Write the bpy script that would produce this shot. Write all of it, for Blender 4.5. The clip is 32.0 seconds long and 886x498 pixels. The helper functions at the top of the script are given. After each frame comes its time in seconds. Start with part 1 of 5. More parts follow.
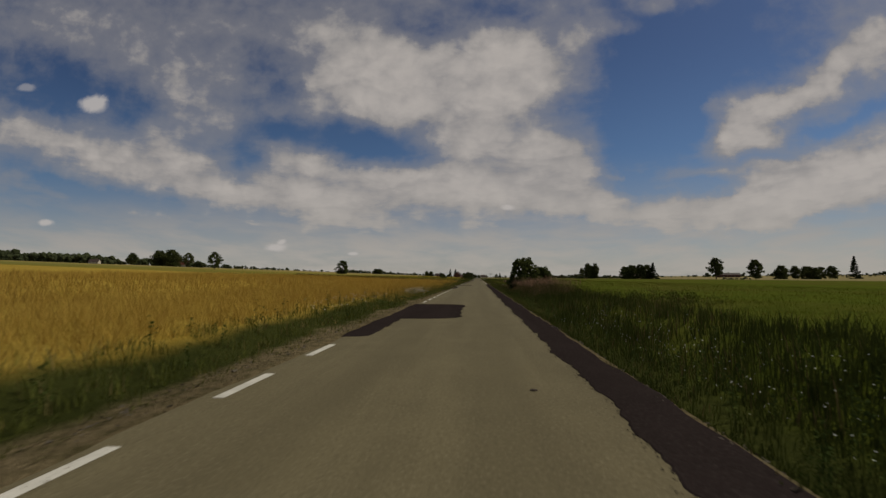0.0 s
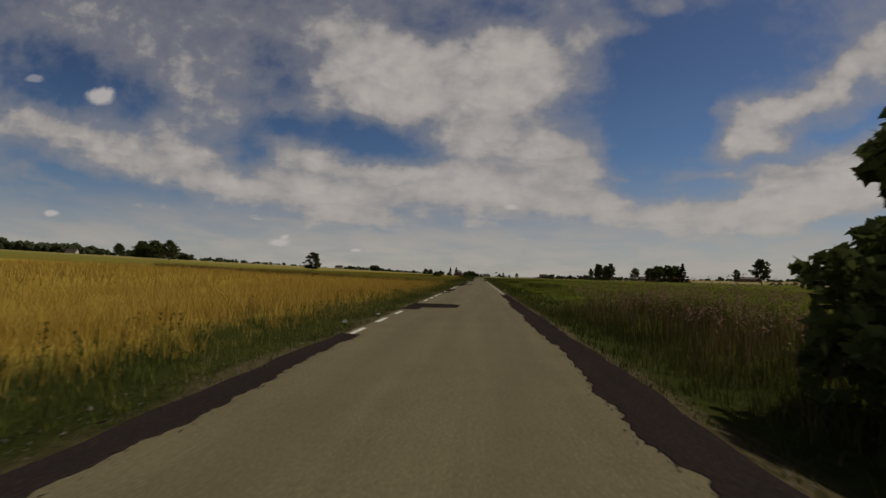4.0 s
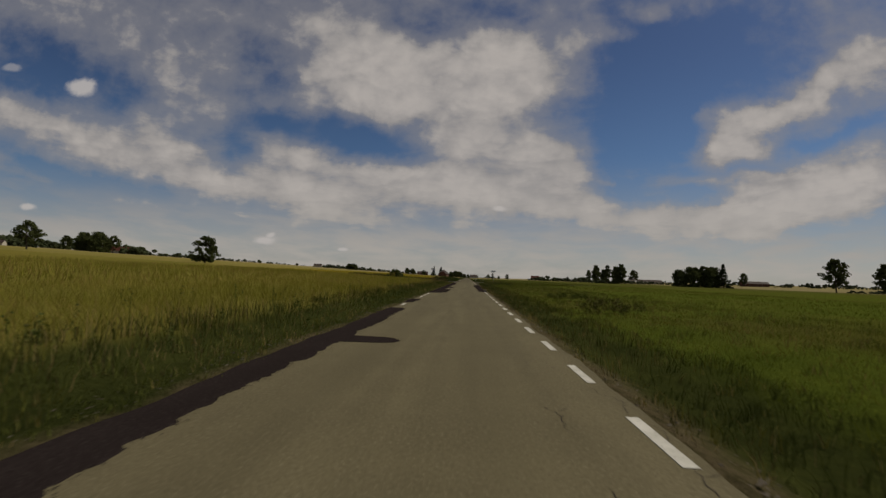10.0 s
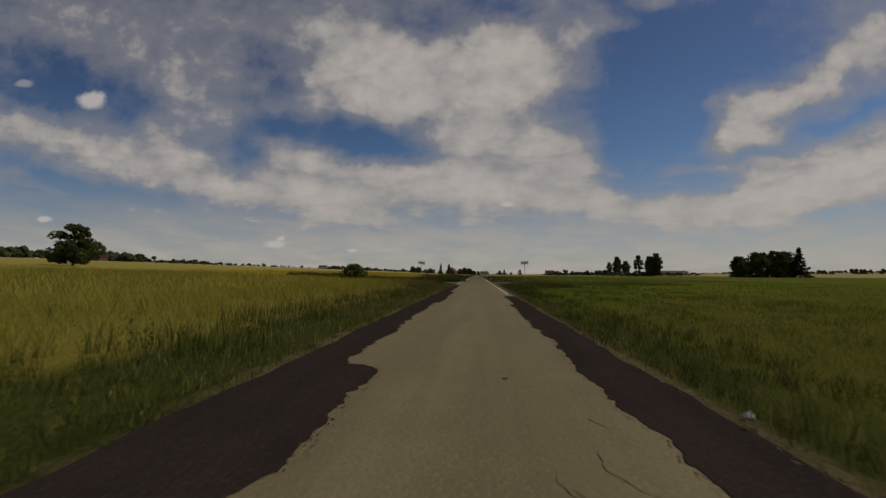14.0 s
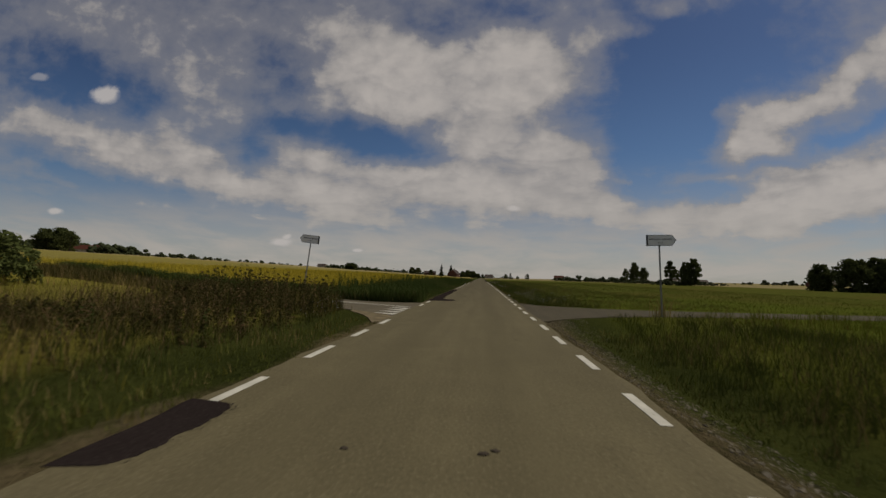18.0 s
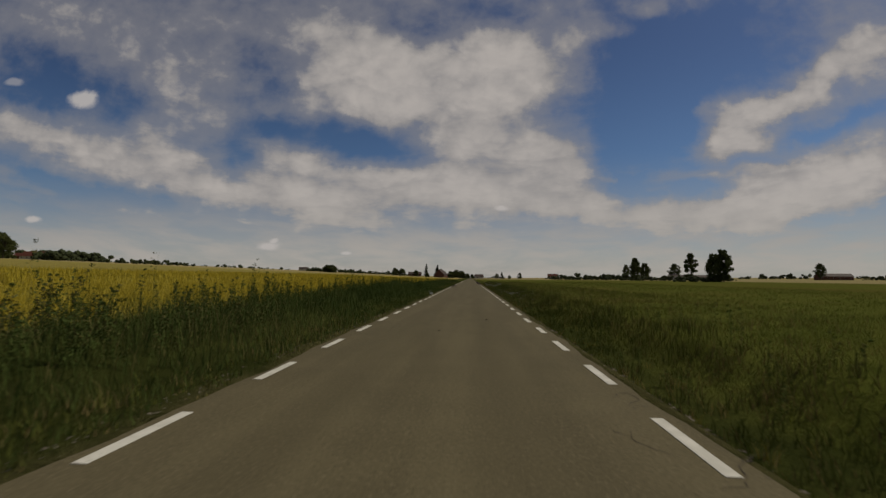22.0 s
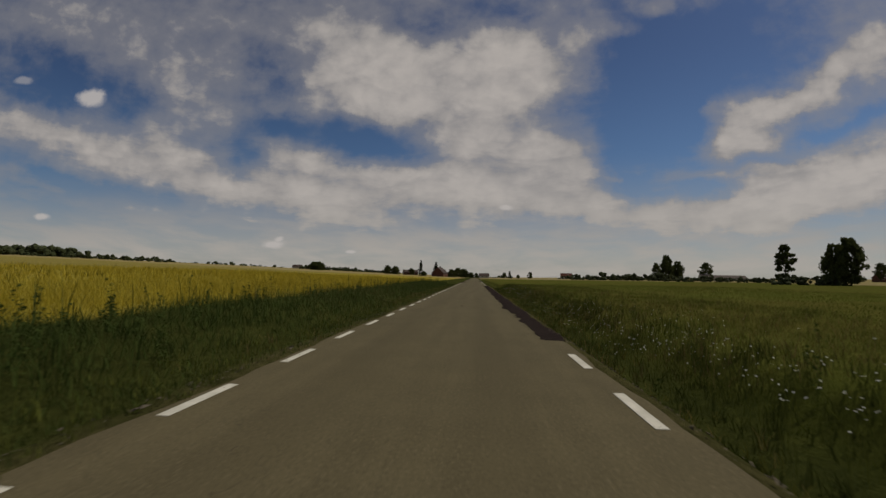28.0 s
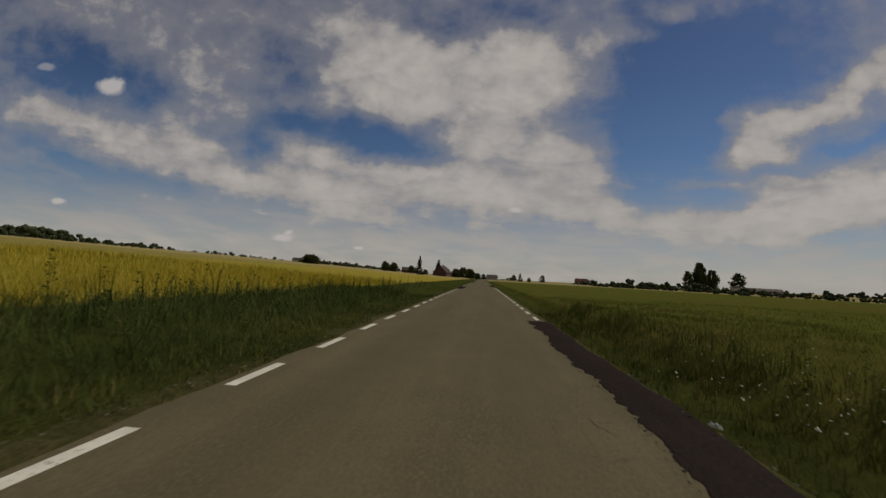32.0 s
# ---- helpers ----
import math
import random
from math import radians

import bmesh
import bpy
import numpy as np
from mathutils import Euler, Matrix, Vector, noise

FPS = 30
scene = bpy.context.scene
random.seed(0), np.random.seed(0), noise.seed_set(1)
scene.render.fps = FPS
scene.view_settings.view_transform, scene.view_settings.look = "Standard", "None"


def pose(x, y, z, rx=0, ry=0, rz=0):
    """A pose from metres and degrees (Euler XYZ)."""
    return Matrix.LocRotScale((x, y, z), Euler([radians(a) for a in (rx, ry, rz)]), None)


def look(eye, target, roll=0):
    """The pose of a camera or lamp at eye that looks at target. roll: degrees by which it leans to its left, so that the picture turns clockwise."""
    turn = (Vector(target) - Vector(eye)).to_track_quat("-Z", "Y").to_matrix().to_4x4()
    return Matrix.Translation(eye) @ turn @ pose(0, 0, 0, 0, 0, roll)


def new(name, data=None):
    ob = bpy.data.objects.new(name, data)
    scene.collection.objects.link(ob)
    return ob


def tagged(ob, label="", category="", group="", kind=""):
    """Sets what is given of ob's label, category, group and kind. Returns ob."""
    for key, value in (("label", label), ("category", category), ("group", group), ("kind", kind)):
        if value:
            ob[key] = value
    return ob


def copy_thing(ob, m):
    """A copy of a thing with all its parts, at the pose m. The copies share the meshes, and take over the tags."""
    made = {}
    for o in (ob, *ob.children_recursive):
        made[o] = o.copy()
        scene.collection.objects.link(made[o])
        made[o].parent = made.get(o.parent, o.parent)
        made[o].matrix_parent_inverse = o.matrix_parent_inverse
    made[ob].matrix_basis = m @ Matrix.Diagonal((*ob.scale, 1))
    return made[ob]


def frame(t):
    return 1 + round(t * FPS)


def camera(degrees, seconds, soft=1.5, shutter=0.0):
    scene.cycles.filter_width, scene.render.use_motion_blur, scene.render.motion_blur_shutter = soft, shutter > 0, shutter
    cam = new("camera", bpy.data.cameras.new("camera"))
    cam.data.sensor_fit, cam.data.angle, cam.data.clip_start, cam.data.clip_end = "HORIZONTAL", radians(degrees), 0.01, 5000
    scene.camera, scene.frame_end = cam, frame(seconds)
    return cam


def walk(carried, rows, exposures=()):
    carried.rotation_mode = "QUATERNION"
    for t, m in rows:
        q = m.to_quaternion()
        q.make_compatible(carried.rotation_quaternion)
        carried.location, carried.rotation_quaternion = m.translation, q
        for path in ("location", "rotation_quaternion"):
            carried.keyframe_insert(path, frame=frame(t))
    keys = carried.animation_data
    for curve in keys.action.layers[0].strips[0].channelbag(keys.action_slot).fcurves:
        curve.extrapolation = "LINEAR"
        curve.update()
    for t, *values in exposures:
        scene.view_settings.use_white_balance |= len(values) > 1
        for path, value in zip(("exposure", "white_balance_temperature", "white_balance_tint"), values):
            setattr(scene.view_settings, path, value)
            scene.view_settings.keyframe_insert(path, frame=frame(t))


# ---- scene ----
LENS = 94.5
cam = camera(LENS, 32.0, soft=1.45, shutter=0.10)
# seconds, x, y, eye height, tilt, lean, turn
ROWS = [
    (0, -0.08, 0.00, 1.279, 93.93, -0.09, 4.83),
    (0.5, 0.06, 5.99, 1.280, 93.75, 0.95, 2.08),
    (1, -0.03, 11.93, 1.282, 93.46, -1.32, 4.49),
    (1.5, -0.05, 17.77, 1.273, 93.05, -1.41, 4.10),
    (2, -0.04, 23.51, 1.264, 93.70, -1.06, 2.98),
    (2.5, -0.02, 29.20, 1.265, 93.76, -0.20, 5.11),
    (4.5, -0.15, 52.49, 1.271, 93.68, -1.95, 4.41),
    (5, -0.15, 58.30, 1.272, 94.28, -2.27, 2.57),
    (5.5, -0.12, 64.10, 1.287, 93.91, -0.23, 4.00),
    (6, -0.12, 69.88, 1.302, 93.98, -1.95, 5.03),
    (6.5, -0.12, 75.62, 1.310, 93.71, -0.95, 3.11),
    (7, -0.08, 81.35, 1.318, 93.58, -0.82, 2.62),
    (7.5, -0.08, 87.07, 1.313, 93.68, -0.88, 3.93),
    (8, -0.04, 92.81, 1.308, 93.31, -2.72, 4.28),
    (8.5, -0.03, 98.59, 1.309, 94.13, -0.56, 2.20),
    (9, -0.03, 104.39, 1.310, 93.76, -1.16, 3.98),
    (9.5, 0.03, 110.15, 1.305, 93.51, -1.78, 3.55),
    (10, -0.03, 115.89, 1.299, 93.81, -1.97, 3.35),
    (10.5, 0.00, 121.63, 1.301, 93.61, -0.19, 2.92),
    (11, -0.01, 127.34, 1.302, 93.63, -1.59, 4.25),
    (11.5, 0.02, 133.06, 1.298, 93.18, -2.67, 3.05),
    (12, 0.01, 138.76, 1.294, 93.51, -1.10, 3.00),
    (12.5, -0.06, 144.44, 1.286, 93.38, -2.32, 5.32),
    (13, -0.18, 150.11, 1.279, 93.60, -1.87, 4.58),
    (13.5, -0.11, 155.75, 1.276, 93.56, -0.45, 3.33),
    (14, -0.33, 161.38, 1.273, 93.50, -0.11, 4.74),
    (14.5, -0.42, 167.02, 1.277, 93.51, -1.71, 3.93),
    (16.5, -0.15, 189.98, 1.294, 93.38, -1.67, 4.10),
    (17, -0.19, 195.82, 1.298, 93.80, -0.83, 3.53),
    (17.5, -0.20, 201.64, 1.315, 93.68, -1.27, 5.41),
    (18, -0.14, 207.41, 1.331, 93.80, -1.72, 5.34),
    (18.5, -0.14, 213.11, 1.324, 93.20, -0.42, 3.31),
    (19, -0.21, 218.81, 1.316, 93.48, 0.92, 4.26),
    (19.5, -0.14, 224.51, 1.309, 93.88, -1.94, 4.29),
    (20, -0.15, 230.24, 1.301, 93.80, -1.73, 2.93),
    (20.5, -0.02, 235.99, 1.289, 94.01, -1.15, 3.13),
    (21, -0.03, 241.74, 1.278, 93.21, -2.42, 5.41),
    (21.5, -0.07, 247.51, 1.290, 93.76, -3.62, 5.14),
    (22, -0.13, 253.27, 1.302, 93.96, -0.45, 3.88),
    (22.5, -0.17, 259.02, 1.311, 94.20, 0.42, 5.46),
    (23, -0.23, 264.77, 1.320, 93.80, -0.89, 5.14),
    (23.5, -0.22, 270.52, 1.324, 93.65, -0.16, 2.42),
    (24, -0.19, 276.28, 1.328, 93.21, -0.65, 3.35),
    (24.5, -0.16, 282.05, 1.336, 93.36, -1.93, 4.73),
    (25, -0.12, 287.83, 1.343, 92.92, -0.83, 4.48),
    (25.5, -0.10, 293.63, 1.335, 93.30, -0.20, 2.65),
    (27.5, -0.02, 317.15, 1.299, 93.70, 0.31, 3.90),
    (28, -0.02, 322.99, 1.291, 93.83, -0.79, 4.46),
    (28.5, 0.01, 328.82, 1.292, 93.56, -2.42, 5.12),
    (29, 0.04, 334.64, 1.293, 93.66, -1.53, 3.58),
    (29.5, -0.02, 340.45, 1.293, 93.30, -1.01, 5.37),
    (30, -0.07, 346.26, 1.293, 93.60, -2.04, 5.59),
    (30.5, -0.15, 352.07, 1.285, 93.76, -2.14, 4.64),
    (31, -0.23, 357.89, 1.277, 93.85, -0.18, 3.91),
    (31.5, -0.22, 363.68, 1.270, 94.01, 0.33, 5.36),
    (32, -0.27, 369.47, 1.263, 93.78, -3.22, 5.39),
]
walk(cam, [(t, pose(x, y, eye, rx, ry, rz)) for t, x, y, eye, rx, ry, rz in ROWS])

# ---- light ----
SUN_EL, SUN_AZ = radians(52), radians(70)      # azimuth from straight ahead, to the right
sun = new("sun", bpy.data.lights.new("sun", "SUN"))
sun.data.energy, sun.data.angle, sun.data.color = 2.95, radians(1.5), (1.0, 0.92, 0.76)
sun_dir = Vector((math.sin(SUN_AZ) * math.cos(SUN_EL), math.cos(SUN_AZ) * math.cos(SUN_EL), math.sin(SUN_EL)))
sun.matrix_world = look((0, 180, 400), Vector((0, 180, 400)) - sun_dir)


class Graph:
    """Short hand for node trees."""

    def __init__(self, tree):
        self.t = tree

    def node(self, kind, operation=None):
        n = self.t.nodes.new(kind)
        if operation:
            n.operation = operation
        return n

    def link(self, a, b):
        self.t.links.new(a, b)

    def put(self, socket, value):
        if isinstance(value, bpy.types.NodeSocket):
            self.link(value, socket)
        else:
            socket.default_value = value

    def math(self, op, a, b=0.0, clamp=False):
        n = self.node("ShaderNodeMath", op)
        n.use_clamp = clamp
        self.put(n.inputs[0], a)
        self.put(n.inputs[1], b)
        return n.outputs[0]

    def ramp(self, value, lo, hi, a=0.0, b=1.0, smooth=True):
        n = self.node("ShaderNodeMapRange")
        n.interpolation_type = "SMOOTHSTEP" if smooth else "LINEAR"
        self.put(n.inputs[0], value)
        for i, v in enumerate((lo, hi, a, b)):
            self.put(n.inputs[1 + i], v)
        return n.outputs[0]

    def mix(self, fac, a, b, blend="MIX"):
        n = self.node("ShaderNodeMix")
        n.data_type, n.blend_type = "RGBA", blend
        self.put(n.inputs[0], fac)
        self.put(n.inputs[6], a if isinstance(a, bpy.types.NodeSocket) else (*a, 1))
        self.put(n.inputs[7], b if isinstance(b, bpy.types.NodeSocket) else (*b, 1))
        return n.outputs[2]

    def noise(self, vec, scale, detail=4.0, rough=0.55, warp=0.0):
        n = self.node("ShaderNodeTexNoise")
        if vec is not None:
            self.link(vec, n.inputs["Vector"])
        n.inputs["Scale"].default_value, n.inputs["Detail"].default_value = scale, detail
        n.inputs["Roughness"].default_value, n.inputs["Distortion"].default_value = rough, warp
        return n.outputs[0]

    def combine(self, x, y, z=0.0):
        n = self.node("ShaderNodeCombineXYZ")
        for i, v in enumerate((x, y, z)):
            self.put(n.inputs[i], v)
        return n.outputs[0]


world = bpy.data.worlds.new("sky")
scene.world = world
world.use_nodes = True
world.node_tree.nodes.clear()
g = Graph(world.node_tree)
sky = g.node("ShaderNodeTexSky")
sky.sky_type, sky.sun_disc, sky.sun_elevation, sky.sun_rotation = "NISHITA", False, SUN_EL, SUN_AZ
sky.dust_density, sky.air_density, sky.ozone_density = 0.6, 1.0, 2.0
coord = g.node("ShaderNodeTexCoord").outputs["Generated"]
sep = g.node("ShaderNodeSeparateXYZ")
g.link(coord, sep.inputs[0])
depth = g.math("MAXIMUM", g.math("ABSOLUTE", sep.outputs[1]), 0.12)
su = g.math("MULTIPLY", g.math("DIVIDE", sep.outputs[0], depth), 0.6)
sv = g.math("MULTIPLY", g.math("DIVIDE", g.math("MAXIMUM", sep.outputs[2], 0.0), depth), 0.6)
uv = g.combine(su, sv)
# cloud texture: stretched along the horizon lower down, as a layer seen at a slant is
flat = g.combine(g.math("DIVIDE", su, g.math("ADD", sv, 0.22)), g.math("DIVIDE", 1.0, g.math("ADD", sv, 0.22)))
billow = g.noise(flat, 2.6, 9.0, 0.58, 0.3)
lumps = g.noise(flat, 4.6, 9.0, 0.60, 0.25)
cells = g.node("ShaderNodeTexVoronoi")
cells.feature, cells.distance = "SMOOTH_F1", "EUCLIDEAN"
cells.inputs["Scale"].default_value, cells.inputs["Smoothness"].default_value = 1.0, 0.6
cells.inputs["Detail"].default_value = 2.0
ripple = g.noise(uv, 34.0, 6.0, 0.62, 0.3)
wob = g.node("ShaderNodeTexNoise")
g.link(uv, wob.inputs["Vector"])
wob.inputs["Scale"].default_value, wob.inputs["Detail"].default_value, wob.inputs["Roughness"].default_value = 9.0, 7.0, 0.6
g.link(g.combine(g.math("ADD", g.math("MULTIPLY", su, 21.0), g.math("MULTIPLY", wob.outputs[0], 1.6)), g.math("ADD", g.math("MULTIPLY", sv, 27.0), g.math("MULTIPLY", lumps, 1.4))), cells.inputs["Vector"])
puffy = g.math("SUBTRACT", 0.42, cells.outputs["Distance"])
shift = g.node("ShaderNodeVectorMath", "MULTIPLY_ADD")
g.link(wob.outputs[1], shift.inputs[0])
shift.inputs[1].default_value, shift.inputs[2].default_value = (0.12, 0.08, 0), (-0.06, -0.04, 0)
moved = g.node("ShaderNodeVectorMath", "ADD")
g.link(uv, moved.inputs[0])
g.link(shift.outputs[0], moved.inputs[1])
# banks of cloud: bearing, height, half width, half height, slope, weight
MAIN_BANK = [
    (0.020, 0.119, 0.224, 0.039, 1, 0.36), (0.134, 0.132, 0.097, 0.030, 0, 0.27), (-0.165, 0.074, 0.258, 0.017, -2, 0.30),
    (-0.068, 0.304, 0.129, 0.066, -1, 1.00), (-0.173, 0.300, 0.114, 0.054, -1, 0.80), (0.025, 0.303, 0.093, 0.052, -1, 1.00), (0.080, 0.320, 0.038, 0.052, -1, 0.60),
    (-0.197, 0.368, 0.089, 0.050, -1, 0.60), (-0.266, 0.406, 0.091, 0.032, -1, 0.40), (-0.041, 0.229, 0.110, 0.043, 0, 0.60), (0.019, 0.165, 0.158, 0.060, 0, 0.75),
    (0.122, 0.187, 0.057, 0.025, 0, 0.50), (0.166, 0.360, 0.045, 0.031, 9, 0.85), (0.108, 0.394, 0.029, 0.025, -1, 0.40), (0.146, 0.301, 0.029, 0.024, -1, 0.40),
    (0.244, 0.407, 0.024, 0.016, -1, 0.70), (-0.115, 0.130, 0.171, 0.034, -6, 0.60),
]
LEFT_STREAKS = [
    (-0.556, 0.393, 0.183, 0.052, -6, 0.40), (-0.694, 0.415, 0.119, 0.029, -1, 0.28), (-0.618, 0.203, 0.202, 0.037, -13, 0.72), (-0.748, 0.240, 0.089, 0.030, -14, 0.40),
    (-0.380, 0.138, 0.181, 0.030, -14, 0.72), (-0.244, 0.110, 0.105, 0.023, -11, 0.56), (-0.445, 0.308, 0.075, 0.041, -1, 0.48), (-0.488, 0.240, 0.080, 0.037, 0, 0.44),
    (-0.396, 0.262, 0.055, 0.036, 0, 0.36), (-0.256, 0.168, 0.080, 0.030, -15, 0.60), (-0.679, 0.134, 0.145, 0.009, -10, 0.28), (-0.515, 0.098, 0.130, 0.008, -7, 0.24),
]
RIGHT_BANKS = [
    (0.550, 0.322, 0.056, 0.030, 27, 1.05), (0.481, 0.281, 0.045, 0.025, 26, 1.00), (0.430, 0.250, 0.031, 0.020, 25, 0.90), (0.380, 0.220, 0.042, 0.031, 15, 1.05),
    (0.371, 0.186, 0.065, 0.018, 4, 1.10), (0.337, 0.234, 0.016, 0.007, 15, 0.50), (0.529, 0.151, 0.096, 0.050, 22, 1.15), (0.431, 0.117, 0.090, 0.034, 16, 1.00),
    (0.331, 0.087, 0.154, 0.024, 1, 0.80), (0.363, 0.148, 0.084, 0.008, 4, 0.50), (0.199, 0.146, 0.010, 0.004, 8, 0.50), (0.183, 0.101, 0.096, 0.021, 1, 0.55),
    (0.571, 0.281, 0.030, 0.016, 24, 0.60),
]
BLUE_GAPS = [
    (-0.147, 0.199, 0.078, 0.037, -10, -1.25), (-0.294, 0.233, 0.067, 0.021, -5, -0.70), (-0.298, 0.302, 0.024, 0.020, -1, -0.60), (-0.354, 0.330, 0.024, 0.027, -1, -0.30),
    (-0.088, 0.393, 0.052, 0.020, -1, -0.40), (0.032, 0.392, 0.038, 0.016, -1, -0.35), (-0.695, 0.306, 0.118, 0.045, -9, -0.80), (-0.552, 0.277, 0.052, 0.024, -10, -0.35),
    (-0.356, 0.197, 0.034, 0.021, -20, -0.60), (-0.651, 0.142, 0.163, 0.015, -12, -0.45),
]
CLEAR_SKY = [
    (0.247, 0.271, 0.076, 0.119, 0, -1.00), (0.351, 0.341, 0.110, 0.072, 19, -1.10), (0.207, 0.170, 0.040, 0.033, 0, -0.45), (0.501, 0.220, 0.067, 0.013, 22, -0.80),
    (0.324, 0.122, 0.042, 0.013, 5, -0.50), (0.238, 0.133, 0.047, 0.015, 0, -0.30), (0.278, 0.216, 0.039, 0.050, 0, -0.50), (-0.760, 0.369, 0.060, 0.019, -1, -0.30),
]
total = None
for bx, bz, w, h, turn, weight in MAIN_BANK + LEFT_STREAKS + RIGHT_BANKS + BLUE_GAPS + CLEAR_SKY:
    m = g.node("ShaderNodeMapping")
    m.vector_type = "TEXTURE"
    g.link(moved.outputs[0], m.inputs[0])
    m.inputs[1].default_value, m.inputs[2].default_value, m.inputs[3].default_value = (bx, bz, 0), (0, 0, radians(turn)), (w * 1.5, h * 1.5, 1)
    ln = g.node("ShaderNodeVectorMath", "LENGTH")
    g.link(m.outputs[0], ln.inputs[0])
    one = g.ramp(ln.outputs[1], 1.15, 0.1, 0.0, weight)
    total = one if total is None else g.math("ADD", total, one)
# small bright puffs low in the sky
soft_shift = g.node("ShaderNodeVectorMath", "MULTIPLY_ADD")
g.link(wob.outputs[1], soft_shift.inputs[0])
soft_shift.inputs[1].default_value, soft_shift.inputs[2].default_value = (0.03, 0.022, 0), (-0.015, -0.011, 0)
near_uv = g.node("ShaderNodeVectorMath", "ADD")
g.link(uv, near_uv.inputs[0])
g.link(soft_shift.outputs[0], near_uv.inputs[1])
puffs = None
for bx, bz, w, h in [(-0.622, 0.282, 0.025, 0.016), (-0.745, 0.313, 0.018, 0.007), (-0.305, 0.049, 0.021, 0.007), (-0.300, 0.056, 0.009, 0.005), (0.045, 0.101, 0.011, 0.005), (-0.185, 0.035, 0.008, 0.003), (-0.692, 0.086, 0.015, 0.005)]:
    m = g.node("ShaderNodeMapping")
    m.vector_type = "TEXTURE"
    g.link(near_uv.outputs[0], m.inputs[0])
    m.inputs[1].default_value, m.inputs[3].default_value = (bx, bz, 0), (w, h, 1)
    ln = g.node("ShaderNodeVectorMath", "LENGTH")
    g.link(m.outputs[0], ln.inputs[0])
    one = g.ramp(g.math("ADD", ln.outputs[1], g.math("MULTIPLY", g.math("SUBTRACT", ripple, 0.5), 1.3)), 1.25, 0.45, 0.0, 0.85 if bz < 0.3 else 0.4)
    puffs = one if puffs is None else g.math("MAXIMUM", puffs, one)
veil = g.ramp(sv, 0.19, 0.03, 0.0, 0.97)
body = g.math("ADD", g.math("MINIMUM", total, 1.15), g.math("MULTIPLY", g.math("SUBTRACT", billow, 0.5), 1.1))
body = g.math("ADD", body, g.math("MULTIPLY", g.math("SUBTRACT", lumps, 0.5), 1.35))
body = g.math("ADD", body, g.math("MULTIPLY", puffy, 0.35))
body = g.math("ADD", body, g.math("MULTIPLY", g.math("SUBTRACT", ripple, 0.5), g.ramp(sv, 0.12, 0.30, 0.25, 0.8)))
cover = g.math("MAXIMUM", g.ramp(body, -0.35, 0.75, 0.0, 0.97), g.ramp(body, -0.95, 0.30, 0.0, 0.55))
cover = g.math("MAXIMUM", cover, g.math("MULTIPLY", veil, g.ramp(billow, 0.3, 0.66, 0.62, 1.0)))
lit = g.ramp(g.math("ADD", body, g.math("MULTIPLY", puffy, 0.4)), -0.1, 1.35, 0.0, 1.0)
cloud = g.mix(lit, (2.45, 2.34, 2.33), (4.3, 3.95, 3.66))
low = g.mix(g.ramp(sv, 0.0, 0.16), (3.86, 3.58, 3.24), cloud)
sky_blue = g.mix(1.0, sky.outputs[0], g.mix(g.ramp(sv, 0.40, 0.12), (0.25, 0.292, 0.375), (0.32, 0.395, 0.475)), "MULTIPLY")
back = g.node("ShaderNodeBackground")
g.link(g.mix(puffs, g.mix(cover, sky_blue, low), (4.5, 4.2, 4.0)), back.inputs[0])
back.inputs[1].default_value = 0.1
g.link(back.outputs[0], g.node("ShaderNodeOutputWorld").inputs[0])

# ---- materials ----


def material(name, rough=0.9):
    m = bpy.data.materials.new(name)
    m.use_nodes = True
    gr = Graph(m.node_tree)
    shader = m.node_tree.nodes["Principled BSDF"]
    shader.inputs["Roughness"].default_value = rough
    shader.inputs["Specular IOR Level"].default_value = 0.10
    return m, gr, shader


def bump(gr, shader, height, strength=0.4, distance=0.01):
    b = gr.node("ShaderNodeBump")
    b.inputs["Strength"].default_value, b.inputs["Distance"].default_value = strength, distance
    gr.link(height, b.inputs["Height"])
    gr.link(b.outputs[0], shader.inputs["Normal"])


def position(gr):
    return gr.node("ShaderNodeNewGeometry").outputs["Position"]


def plain(name, color, rough=0.8, vary=0.25, scale=6.0, metal=0.0):
    m, gr, sh = material(name, rough)
    co = gr.node("ShaderNodeTexCoord").outputs["Object"]
    n = gr.noise(co, scale, 5.0, 0.6)
    dark = tuple(c * (1 - vary) for c in color)
    light = tuple(min(1.0, c * (1 + vary)) for c in color)
    gr.link(gr.mix(gr.ramp(n, 0.3, 0.7), dark, light), sh.inputs["Base Color"])
    sh.inputs["Metallic"].default_value = metal
    bump(gr, sh, gr.noise(co, scale * 8, 3.0), 0.2, 0.004)
    return m


